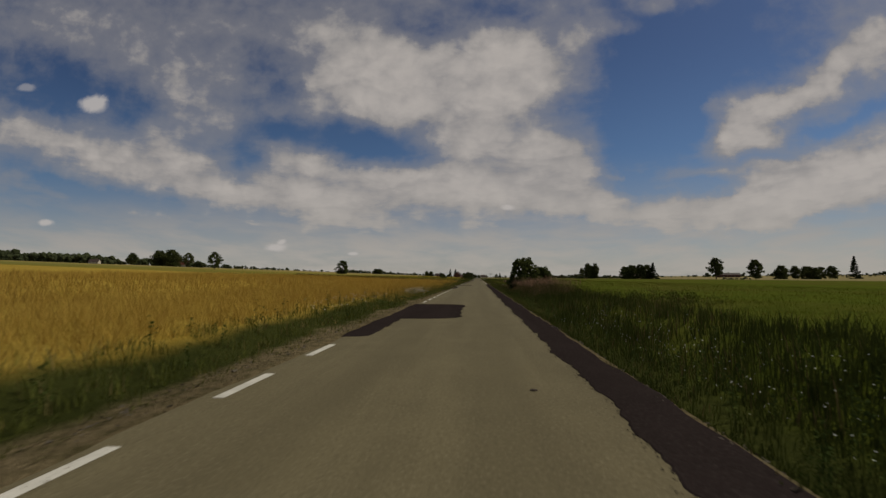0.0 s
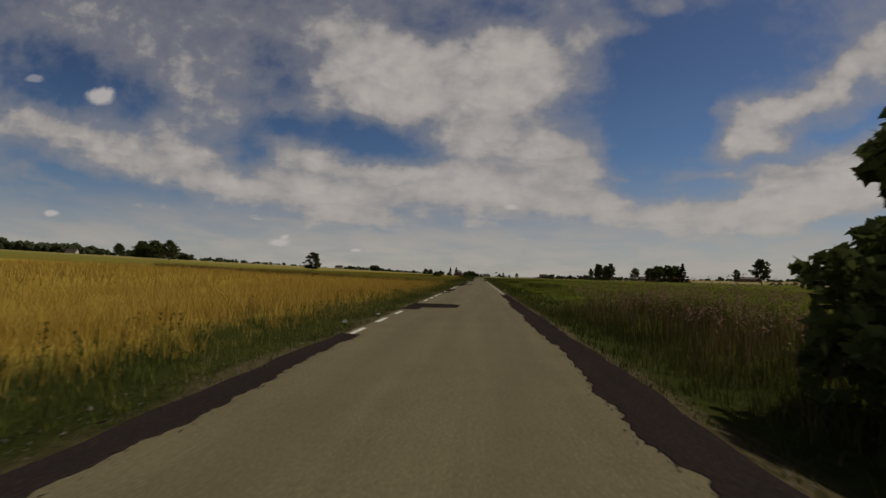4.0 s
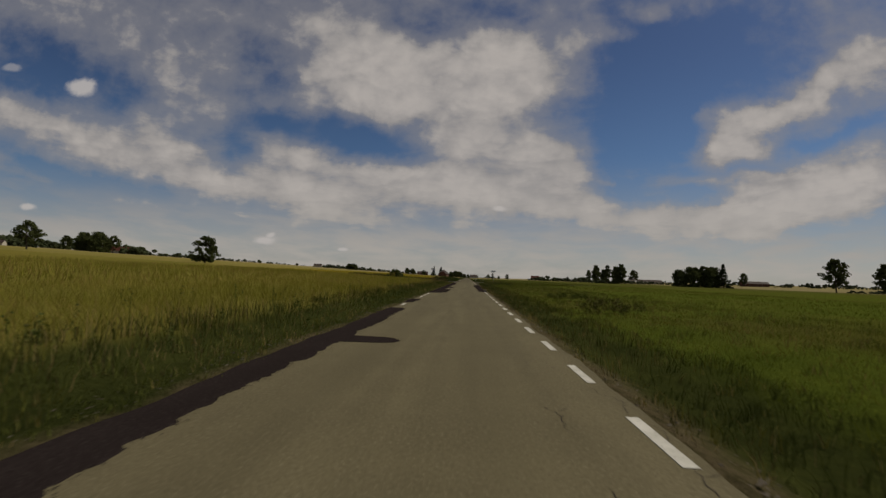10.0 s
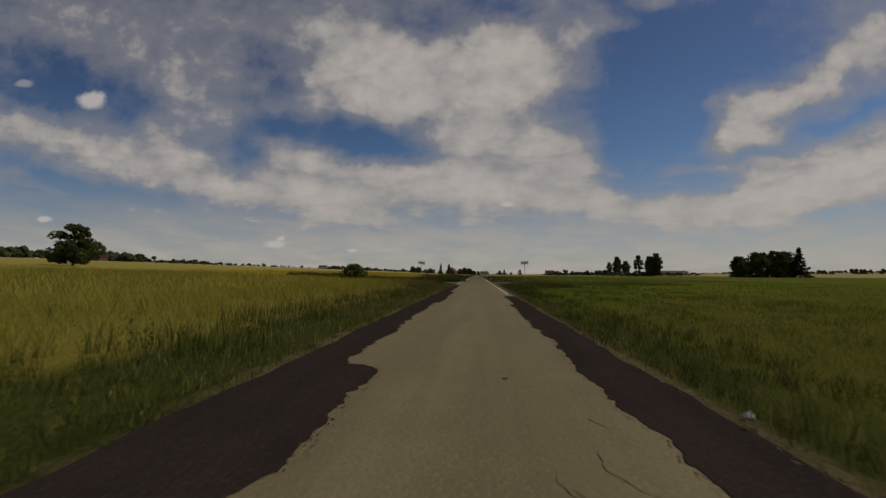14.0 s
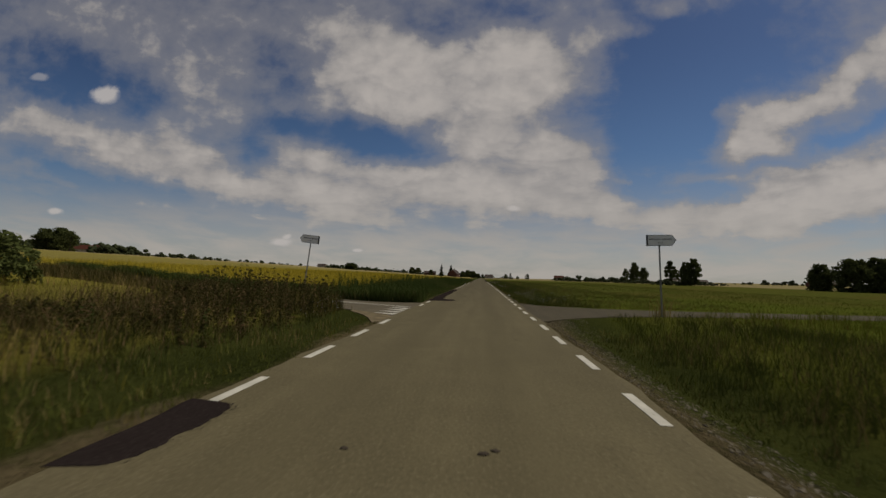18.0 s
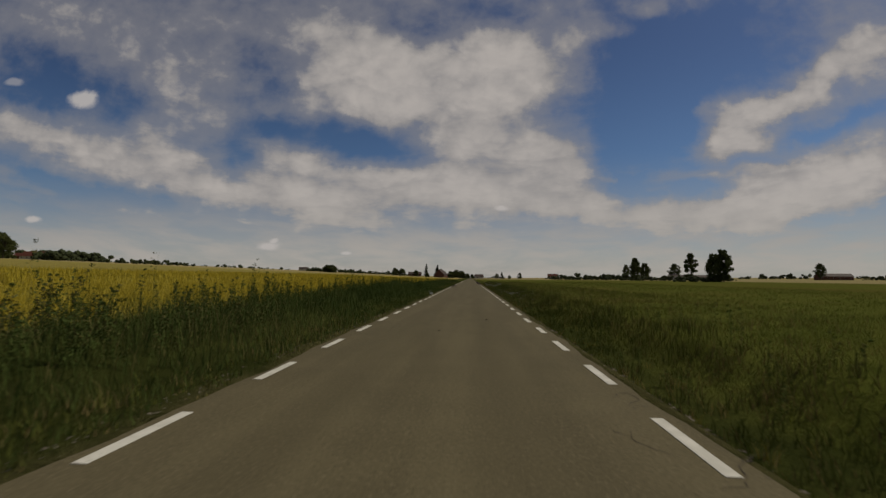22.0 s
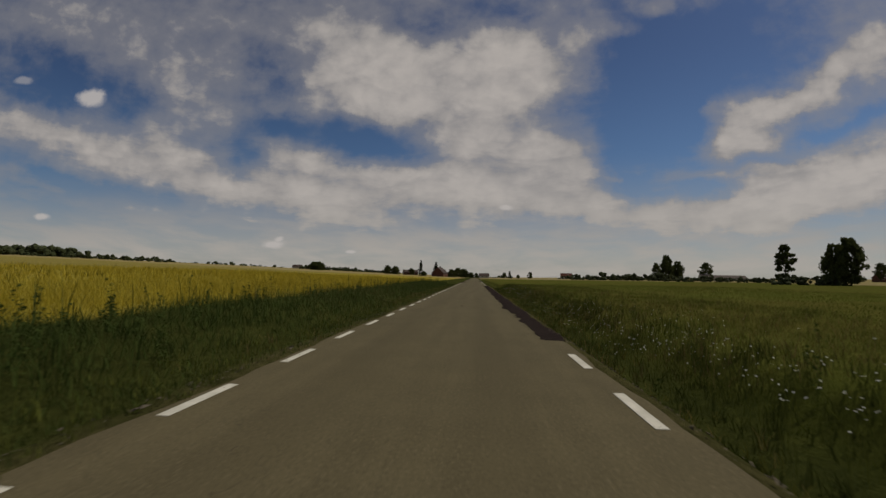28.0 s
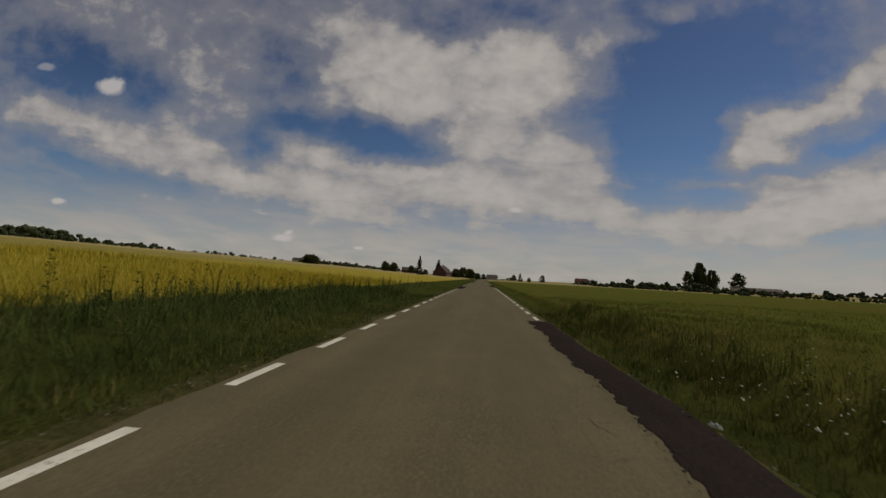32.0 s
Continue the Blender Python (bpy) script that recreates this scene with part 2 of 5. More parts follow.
def foliage(name, dark, light, dry=None, dry_share=0.0, rough=0.75, thin=0.25):
    """Leaves and blades: each one has its own shade."""
    m, gr, sh = material(name, rough)
    geo = gr.node("ShaderNodeNewGeometry")
    rnd = geo.outputs["Random Per Island"]
    patch = gr.noise(geo.outputs["Position"], 0.35, 4.0, 0.6)
    wide = gr.noise(geo.outputs["Position"], 0.06, 3.0, 0.5)
    mixv = gr.math("ADD", gr.math("MULTIPLY", rnd, 0.4), gr.math("MULTIPLY", gr.ramp(patch, 0.3, 0.7), 0.3))
    mixv = gr.math("ADD", mixv, gr.math("MULTIPLY", gr.ramp(wide, 0.32, 0.68), 0.3))
    col = gr.mix(mixv, dark, light)
    if dry:
        some = gr.ramp(gr.math("ADD", rnd, gr.math("MULTIPLY", gr.math("SUBTRACT", gr.math("ADD", patch, wide), 1.0), 1.1)), 1.0 - dry_share, 1.04 - dry_share)
        col = gr.mix(some, col, dry)
    gr.link(col, sh.inputs["Base Color"])
    sh.inputs["Specular IOR Level"].default_value = 0.0
    trans = gr.node("ShaderNodeBsdfTranslucent")
    gr.link(col, trans.inputs[0])
    both = gr.node("ShaderNodeMixShader")
    both.inputs[0].default_value = thin
    gr.link(sh.outputs[0], both.inputs[1])
    gr.link(trans.outputs[0], both.inputs[2])
    out = m.node_tree.nodes["Material Output"]
    gr.link(both.outputs[0], out.inputs[0])
    return m


def asphalt_material(name, color, stone, crack=0.0, tracks=0.0, sheen=0.08):
    m, gr, sh = material(name, 0.9)
    sh.inputs["Specular IOR Level"].default_value = sheen
    p = position(gr)
    grit = gr.noise(p, 90.0, 3.0, 0.7)
    speck = gr.node("ShaderNodeTexVoronoi")
    gr.link(p, speck.inputs["Vector"])
    speck.inputs["Scale"].default_value = 130.0
    long = gr.node("ShaderNodeVectorMath", "MULTIPLY")
    gr.link(p, long.inputs[0])
    long.inputs[1].default_value = (1.5, 0.10, 1.0)
    stain = gr.math("ADD", gr.math("MULTIPLY", gr.noise(long.outputs[0], 1.2, 6.0, 0.6), 0.6), gr.math("MULTIPLY", gr.noise(p, 1.1, 6.0, 0.65), 0.4))
    tone = gr.mix(gr.ramp(stain, 0.35, 0.66), tuple(c * 0.84 for c in color), tuple(c * 1.13 for c in color))
    tone = gr.mix(gr.ramp(grit, 0.52, 0.72, 0.0, 0.55), tone, stone)
    coarse = gr.noise(p, 28.0, 4.0, 0.75)
    tone = gr.mix(gr.ramp(coarse, 0.52, 0.64, 0.0, 0.55), tone, tuple(c * 0.62 for c in color))
    tone = gr.mix(gr.ramp(coarse, 0.46, 0.36, 0.0, 0.6), tone, stone)
    tone = gr.mix(gr.ramp(speck.outputs["Distance"], 0.22, 0.08, 0.0, 0.5), tone, tuple(c * 0.5 for c in color))
    if tracks:
        s3 = gr.node("ShaderNodeSeparateXYZ")
        gr.link(p, s3.inputs[0])
        for x0 in (-1.65, 0.25):
            near = gr.ramp(gr.math("ABSOLUTE", gr.math("SUBTRACT", s3.outputs[0], x0)), 0.5, 0.1, 0.0, tracks)
            tone = gr.mix(gr.math("MULTIPLY", near, gr.ramp(stain, 0.3, 0.6, 0.4, 1.0)), tone, tuple(c * 0.72 for c in color))
    if crack:
        vo = gr.node("ShaderNodeTexVoronoi")
        vo.feature = "DISTANCE_TO_EDGE"
        wv = gr.node("ShaderNodeVectorMath", "ADD")
        gr.link(p, wv.inputs[0])
        nz = gr.node("ShaderNodeTexNoise")
        gr.link(p, nz.inputs["Vector"])
        nz.inputs["Scale"].default_value = 2.5
        gr.link(nz.outputs[1], wv.inputs[1])
        gr.link(wv.outputs[0], vo.inputs["Vector"])
        vo.inputs["Scale"].default_value = 0.9
        line = gr.ramp(vo.outputs["Distance"], 0.012, 0.004)
        few = gr.ramp(gr.noise(p, 0.16, 3.0), 0.55, 0.66, 0.0, crack)
        tone = gr.mix(gr.math("MULTIPLY", line, few), tone, (0.02, 0.018, 0.015))
    if tracks:
        # past the junction an older, darker course begins
        tone = gr.mix(gr.ramp(s3.outputs[1], 196, 270, 0.0, 1.0), tone, gr.mix(1.0, tone, (0.77, 0.76, 0.75), "MULTIPLY"))
    gr.link(tone, sh.inputs["Base Color"])
    bump(gr, sh, grit, 0.35, 0.006)
    return m


ASPHALT = asphalt_material("worn_asphalt", (0.112, 0.095, 0.053), (0.178, 0.153, 0.094), 0.35, 0.3)
TAR = asphalt_material("fresh_bitumen", (0.021, 0.016, 0.015), (0.038, 0.031, 0.028), sheen=0.0)
SIDE = asphalt_material("side_asphalt", (0.100, 0.084, 0.056), (0.14, 0.125, 0.10), 0.6)
GREY = asphalt_material("grey_asphalt", (0.062, 0.052, 0.033), (0.10, 0.086, 0.06), 0.5)


def paint_material():
    m, gr, sh = material("road_paint", 0.7)
    p = position(gr)
    worn = gr.ramp(gr.math("ADD", gr.noise(p, 22.0, 6.0, 0.7), gr.math("MULTIPLY", gr.noise(p, 0.7, 2.0), 0.25)), 0.72, 0.82)
    col = gr.mix(gr.ramp(gr.noise(p, 3.0, 4.0), 0.3, 0.7), (0.40, 0.385, 0.33), (0.52, 0.50, 0.44))
    gr.link(gr.mix(worn, col, (0.12, 0.105, 0.08)), sh.inputs["Base Color"])
    bump(gr, sh, gr.noise(p, 80.0, 3.0), 0.3, 0.004)
    return m


PAINT = paint_material()


def ground_material():
    """Soil by the road, green verges, ripe wheat, oats and meadow, by where they lie."""
    m, gr, sh = material("field_ground", 1.0)
    sh.inputs["Specular IOR Level"].default_value = 0.0
    geo = gr.node("ShaderNodeNewGeometry")
    p = geo.outputs["Position"]
    s3 = gr.node("ShaderNodeSeparateXYZ")
    gr.link(p, s3.inputs[0])
    big = gr.noise(p, 0.02, 6.0, 0.6)
    mid = gr.noise(p, 0.35, 5.0, 0.6)
    fine_n = gr.noise(p, 5.0, 5.0, 0.7)
    x = gr.math("ADD", s3.outputs[0], gr.math("MULTIPLY", gr.math("SUBTRACT", mid, 0.5), 1.6))
    y = gr.math("ADD", s3.outputs[1], gr.math("MULTIPLY", gr.math("SUBTRACT", mid, 0.5), 5.4))

    def tone(a, b):
        return gr.mix(gr.math("ADD", gr.math("MULTIPLY", gr.ramp(mid, 0.3, 0.7), 0.5), gr.math("MULTIPLY", gr.ramp(fine_n, 0.25, 0.75), 0.5)), a, b)

    patchy = gr.ramp(gr.noise(p, 0.045, 4.0, 0.55), 0.42, 0.66)

    wheat = tone((0.24, 0.165, 0.024), (0.38, 0.27, 0.055))
    oats = tone((0.115, 0.103, 0.019), (0.175, 0.155, 0.035))
    late = gr.mix(gr.ramp(s3.outputs[0], -45, -75), tone((0.19, 0.158, 0.022), (0.27, 0.222, 0.040)), tone((0.15, 0.130, 0.034), (0.22, 0.188, 0.058)))
    meadow = tone((0.045, 0.061, 0.008), (0.086, 0.103, 0.014))
    brown = tone((0.046, 0.056, 0.010), (0.088, 0.092, 0.020))
    # verge is held dark: the shade between grass blades is put into its colour
    verge = tone((0.021, 0.026, 0.007), (0.050, 0.055, 0.014))
    straw = tone((0.19, 0.155, 0.075), (0.28, 0.23, 0.12))
    soil = tone((0.062, 0.049, 0.026), (0.125, 0.098, 0.055))
    soil = gr.mix(gr.ramp(s3.outputs[1], 45, 27), soil, tone((0.10, 0.078, 0.042), (0.19, 0.148, 0.085)))
    left = gr.mix(gr.ramp(y, 99, 103), wheat, gr.mix(gr.ramp(y, 223, 230), oats, late))
    # past the near fields lie a green strip and stubble
    left = gr.mix(gr.ramp(s3.outputs[1], 540, 564, 0, 0.8), left, straw)
    far_green = gr.math("MULTIPLY", gr.ramp(s3.outputs[0], -150, -170), gr.ramp(y, 300, 252))
    left = gr.mix(gr.math("MULTIPLY", far_green, 0.55), left, tone((0.09, 0.10, 0.03), (0.15, 0.15, 0.05)))
    right = gr.mix(gr.ramp(y, 225, 270), meadow, brown)
    right = gr.mix(gr.math("MULTIPLY", patchy, 0.55), right, tone((0.060, 0.047, 0.013), (0.095, 0.074, 0.022)))
    left = gr.mix(gr.math("MULTIPLY", patchy, 0.3), left, tone((0.17, 0.115, 0.02), (0.24, 0.17, 0.035)))
    stub = gr.math("MAXIMUM", gr.ramp(gr.math("ADD", s3.outputs[0], gr.math("MULTIPLY", big, 90.0)), 215, 235), gr.ramp(s3.outputs[1], 600, 636))
    right = gr.mix(gr.math("MULTIPLY", stub, 0.75), right, straw)
    near_left = gr.math("MULTIPLY", gr.ramp(x, -6.2, -5.2), gr.ramp(y, 227, 230, 1.0, 0.0))
    weeds = gr.math("MULTIPLY", gr.ramp(x, -9.6, -8.6), gr.ramp(y, 224, 228))
    left = gr.mix(gr.math("MAXIMUM", near_left, weeds), left, verge)
    right = gr.mix(gr.ramp(x, 5.5, 3.5), right, verge)
    col = gr.mix(gr.ramp(s3.outputs[0], -0.6, -0.4), left, right)
    bare_l = gr.math("MULTIPLY", gr.ramp(gr.math("ADD", x, gr.ramp(s3.outputs[1], 42, 18, 0.0, 0.7)), -3.50, -3.05), gr.ramp(s3.outputs[0], -2.0, -2.2))
    bare_r = gr.math("MULTIPLY", gr.ramp(x, 2.75, 1.95), gr.ramp(s3.outputs[0], 0.0, 0.2))
    col = gr.mix(gr.math("MULTIPLY", gr.math("MULTIPLY", gr.math("MAXIMUM", bare_l, bare_r), gr.ramp(s3.outputs[1], 226, 235, 1.0, 0.4)), gr.ramp(fine_n, 0.3, 0.6, 0.45, 0.95)), col, soil)
    gr.link(col, sh.inputs["Base Color"])
    bump(gr, sh, gr.math("ADD", gr.noise(p, 9.0, 6.0, 0.7), gr.math("MULTIPLY", mid, 2.0)), 0.9, 0.12)
    return m


GROUND = ground_material()
LEAF = foliage("tree_leaves", (0.040, 0.050, 0.018), (0.098, 0.110, 0.040))
# darker than the leaves: the shade inside the clumps is put into this colour
CORE = plain("shaded_inner_foliage", (0.034, 0.041, 0.018), 1.0, 0.4, 0.3)
NEEDLE = foliage("spruce_needles", (0.018, 0.024, 0.011), (0.036, 0.045, 0.020))
BUSH = foliage("bush_leaves", (0.046, 0.060, 0.018), (0.115, 0.130, 0.044))
GRASS = foliage("verge_grass", (0.048, 0.060, 0.013), (0.136, 0.142, 0.032), (0.19, 0.145, 0.06), 0.17, thin=0.24)
DRYGRASS = foliage("pale_grass", (0.085, 0.085, 0.014), (0.19, 0.16, 0.034), (0.27, 0.20, 0.08), 0.35)
WHEAT = foliage("ripe_wheat", (0.295, 0.192, 0.034), (0.53, 0.358, 0.082), (0.20, 0.125, 0.03), 0.15, thin=0.3)
OATS = foliage("green_oats", (0.145, 0.140, 0.020), (0.29, 0.262, 0.044), (0.27, 0.195, 0.06), 0.24, thin=0.3)
LATE = foliage("yellow_crop", (0.27, 0.22, 0.022), (0.46, 0.36, 0.045), (0.13, 0.12, 0.018), 0.12, thin=0.3)
MEADOW = foliage("meadow_grass", (0.062, 0.078, 0.010), (0.146, 0.160, 0.021), (0.155, 0.12, 0.034), 0.18, thin=0.22)
BROWNMEADOW = foliage("dull_meadow_grass", (0.064, 0.084, 0.014), (0.142, 0.154, 0.030), (0.13, 0.098, 0.032), 0.14, thin=0.22)
PLUME = foliage("reed_plumes", (0.15, 0.088, 0.052), (0.32, 0.205, 0.135))
REED = foliage("reed_grass", (0.034, 0.036, 0.010), (0.095, 0.074, 0.032), (0.19, 0.125, 0.065), 0.28)
WEED = foliage("weed_leaves", (0.030, 0.047, 0.012), (0.080, 0.103, 0.028), (0.11, 0.10, 0.036), 0.07, thin=0.24)
# darker verge grass: shade of the right roadside is put into its colour
SHADED_GRASS = foliage("ditch_grass", (0.024, 0.034, 0.008), (0.080, 0.091, 0.021), (0.13, 0.10, 0.042), 0.12, thin=0.2)
SCRUB = foliage("dry_scrub", (0.030, 0.034, 0.010), (0.085, 0.074, 0.026), (0.16, 0.115, 0.05), 0.16)
SAND = plain("bare_sand", (0.135, 0.107, 0.062), 0.95, 0.3, 2.5)
PETAL = foliage("white_petals", (0.62, 0.61, 0.54), (0.80, 0.79, 0.72))
BARK = plain("bark", (0.07, 0.055, 0.04), 0.9, 0.4, 3.0)
ROOF_RED = plain("red_roof_tiles", (0.075, 0.026, 0.017), 0.8, 0.25, 1.5)
ROOF_DARK = plain("dark_roof_sheets", (0.055, 0.040, 0.035), 0.7, 0.3, 1.2)
BRICK = plain("brick_wall", (0.10, 0.048, 0.034), 0.9, 0.3, 2.0)
PLASTER = plain("pale_plaster", (0.40, 0.37, 0.31), 0.9, 0.15, 1.2)
PANE = plain("window_glass", (0.02, 0.022, 0.025), 0.15, 0.2, 1.0)
BOARD = plain("white_sign_sheet", (0.78, 0.78, 0.75), 0.5, 0.05, 4.0)
INK = plain("black_sign_paint", (0.015, 0.016, 0.018), 0.6, 0.2, 8.0)
STEEL = plain("galvanised_steel", (0.22, 0.22, 0.21), 0.5, 0.2, 5.0, 0.6)
STONE = foliage("gravel_stones", (0.07, 0.058, 0.042), (0.19, 0.165, 0.13))
PALE_STONE = foliage("grey_gravel_stones", (0.085, 0.074, 0.058), (0.27, 0.238, 0.19))
DIRT = plain("dirt_clods", (0.05, 0.04, 0.03), 0.95, 0.3, 8.0)
LITTER = plain("white_plastic_film", (0.55, 0.54, 0.50), 0.5, 0.15, 12.0)

# ---- mesh helpers ----


def mesh_object(name, verts, faces, mat, parent=None, smooth=False):
    me = bpy.data.meshes.new(name)
    me.from_pydata([tuple(v) for v in verts], [], [tuple(f) for f in faces])
    me.materials.append(mat)
    if smooth:
        me.polygons.foreach_set("use_smooth", np.ones(len(me.polygons), dtype=bool))
    me.update()
    ob = new(name, me)
    if parent is not None:
        ob.parent = parent
    return ob


def part(name, bm, mat, parent, label=""):
    me = bpy.data.meshes.new(name)
    bm.to_mesh(me)
    bm.free()
    me.materials.append(mat)
    ob = new(name, me)
    ob.parent = parent
    if label:
        ob["label"] = label
    return ob


def soup(name, verts, loops_per_face, mat, parent=None):
    """A mesh of loose faces; verts: (faces, corners, 3)."""
    n = verts.shape[0]
    me = bpy.data.meshes.new(name)
    me.vertices.add(n * loops_per_face)
    me.vertices.foreach_set("co", verts.reshape(-1).astype(np.float32))
    me.loops.add(n * loops_per_face)
    me.loops.foreach_set("vertex_index", np.arange(n * loops_per_face, dtype=np.int32))
    me.polygons.add(n)
    me.polygons.foreach_set("loop_start", np.arange(0, n * loops_per_face, loops_per_face, dtype=np.int32))
    me.polygons.foreach_set("loop_total", np.full(n, loops_per_face, dtype=np.int32))
    me.materials.append(mat)
    me.update(calc_edges=True)
    ob = new(name, me)
    if parent is not None:
        ob.parent = parent
    return ob


rng = np.random.default_rng(7)

# ---- the lie of the land ----
ROAD_L, ROAD_R = -2.98, 1.80       # edges of the asphalt
LINE_L, LINE_R = -2.82, 1.61       # middle of the edge lines


def smooth01(v):
    v = np.clip(v, 0, 1)
    return v * v * (3 - 2 * v)


def wave(x, y):
    return (np.sin(x * 0.9 + y * 0.37) + np.sin(y * 0.83 - x * 0.31 + 1.3) + np.sin(x * 0.23 + y * 0.11)) / 3


def side_left_mask(x, y):
    """1 on the side road to the left."""
    mid = 224.04 - 0.36 * (x + 3.0)
    half = 1.92 + 1.56 * np.exp(-(-x - 3.0) / 1.6)
    return (np.abs(y - mid) < half) & (x < -2.6) & (x > -140)


def side_right_mask(x, y):
    mid = 225.0 + 0.192 * (x - 1.8)
    half = 1.38 + 3.0 * np.exp(-(x - 1.8) / 2.4)
    return (np.abs(y - mid) < half) & (x > 1.5) & (x < 34)


def land(x, y):
    x, y = np.asarray(x, float), np.asarray(y, float)
    left = 0.036 * np.clip(-x - 5.0, 0, 2200) - 0.10 * smooth01((-x - 3.05) / 0.8) + 0.16 * smooth01((-x - 4.4) / 1.6)
    ditch = smooth01((x - 1.9) / 1.3) * (1 - smooth01((x - 4.3) / (2.6 - 1.0 * smooth01((y - 229) / 8))))
    deep = 0.45 * smooth01((36 - y) / 18) + 0.22 + 0.42 * smooth01((y - 229) / 8)
    right = -deep * ditch - 0.12 * smooth01((x - 1.8) / 0.5) + 0.010 * np.clip(x - 300, 0, 1500)
    z = np.where(x < -0.6, left, right)
    out = np.where(x < -0.6, smooth01((-x - 3.3) / 1.2), smooth01((x - 2.2) / 1.2))
    z = z + 0.07 * wave(x * 1.3, y * 1.3) * out
    # the side roads lie level with the road near the junction
    far = np.where(x < 0, np.abs(y - 224.04 + 0.36 * (x + 3.0)) - 1.92 - 1.56 * np.exp(-np.clip(-x - 3.0, 0, 99) / 1.6),
                   np.abs(y - 225.0 - 0.192 * (x - 1.8)) - 1.38 - 3.0 * np.exp(-np.clip(x - 1.8, 0, 99) / 2.4))
    lvl = np.where(x < 0, 0.036 * np.clip(-x - 6, 0, 200), 0.0) - 0.012 - 0.02 * smooth01(-far / 0.3)
    k = (1 - smooth01((far - 0.5) / 3.0)) * smooth01((np.abs(x + 0.6) - 2.2) / 0.8) * smooth01(1 - (np.abs(x) - 60) / 40)
    return z * (1 - k) + lvl * k


xs = np.concatenate([[-4600, -3600, -2800, -2200, -1700, -1200, -800, -500, -320, -200, -130, -85, -55], np.arange(-38, -14, 4), np.arange(-14, -6, 1.0),
                     np.arange(-6, -3.0, 0.3), [-2.9, -0.6, 1.7], np.arange(1.8, 5.4, 0.3), np.arange(5.4, 14, 1.0), [15, 18, 22, 28, 36, 48, 64, 90, 130, 200, 300, 420, 600, 900, 1300, 1900, 2800, 3600, 4600]])
ys = np.concatenate([[-3000, -1500, -700, -300, -120, -60, -36], np.arange(-20, 210, 1.5), np.arange(210, 240, 0.6), np.arange(240, 430, 1.5), np.arange(430, 720, 12), [750, 800, 900, 1050, 1200, 1350, 1500, 1800, 2200, 2800, 3600, 4600]])
gx, gy = np.meshgrid(xs, ys)
gz = land(gx, gy)
gz = np.where((gx > ROAD_L + 0.05) & (gx < ROAD_R - 0.05), -0.06, gz)
nx = len(xs)
idx = np.arange(len(ys) * nx).reshape(len(ys), nx)
quads = np.stack([idx[:-1, :-1], idx[:-1, 1:], idx[1:, 1:], idx[1:, :-1]], -1).reshape(-1, 4)
ground = mesh_object("ground", np.stack([gx, gy, gz], -1).reshape(-1, 3), quads, GROUND, smooth=True)
tagged(ground, "flat farmland of wheat, oats and green meadow along a road", "ground", kind="structure")

# ---- the road ----


def edge_wobble(y, seed, size):
    return size * (np.sin(y * 0.9 + seed) + 0.7 * np.sin(y * 2.3 + seed * 2.1) + 0.5 * np.sin(y * 5.1 + seed * 0.7)) / 2.2


def ribbon(name, y0, y1, left_of, right_of, z, mat, parent=None, step=0.5, thick=0.05):
    """A flat slab along the road between two edges, with sides that go down into the ground."""
    n = max(2, int((y1 - y0) / step) + 1)
    y = np.linspace(y0, y1, n)
    a, b = left_of(y), right_of(y)
    ze = np.full(n, z)
    rows_ = [np.stack([a - 0.02, y, ze - thick], 1), np.stack([a, y, ze], 1), np.stack([b, y, ze], 1), np.stack([b + 0.02, y, ze - thick], 1)]
    v = np.stack(rows_, 1).reshape(-1, 3)
    f = [(4 * i + k, 4 * i + k + 1, 4 * i + k + 5, 4 * i + k + 4) for i in range(n - 1) for k in range(3)]
    f += [(0, 3, 2, 1), (4 * n - 4, 4 * n - 3, 4 * n - 2, 4 * n - 1)]
    return mesh_object(name, v, f, mat, parent)


road = ribbon("road", -60, 1020, lambda y: ROAD_L + edge_wobble(y, 1.0, 0.07), lambda y: ROAD_R + edge_wobble(y, 4.0, 0.07), 0.0, ASPHALT, step=0.4)
tagged(road, "narrow worn beige asphalt road with dashed white edge lines", "road", kind="structure")

# strips and blobs of fresh bitumen: start, end, where the inner edge lies (rounded ends)
PATCH_LEFT = [
    (8.7, 12.78, -2.45), (12.6, 19.44, -0.72), (45.6, 55.2, -2.62), (61.68, 63.48, -2.46), (62.76, 65.04, -1.0), 
    (77.16, 78.48, -2.45), (79.8, 85.38, -2.40), (97.32, 106.56, -2.34), (106.44, 109.08, -1.2), (108.96, 116.1, -2.30), (115.8, 123.72, -2.45),
    (123.6, 124.44, -1.4), (124.32, 132.12, -2.42), (135.48, 138.6, -2.58), (148.08, 149.76, -2.0), (149.4, 158.1, -1.68), (157.92, 163.2, -2.25),
    (162.9, 167.16, -1.70), (166.92, 180, -2.25), (179.7, 190.8, -2.0), (190.56, 208.5, -2.28), (209.94, 211.44, -2.52), (229.56, 231.3, -1.65), (231.12, 233.16, -2.35),
    (233.04, 249.18, -2.50), (312, 323.7, -2.50), (414, 427.2, -2.3), (480, 504, -2.4),
]
PATCH_RIGHT = [
    (-18, 36, 1.24), (36, 67.2, 1.30), (66.9, 76.56, 1.42), (153.3, 160.8, 1.15), (160.5, 178.8, 1.08), (178.5, 185.4, 1.25),
    (331.68, 338.04, 1.40), (337.8, 360, 1.27), (359.7, 382.8, 1.28), (432, 447, 1.2),
]
lane_taken = {"L": [], "R": []}


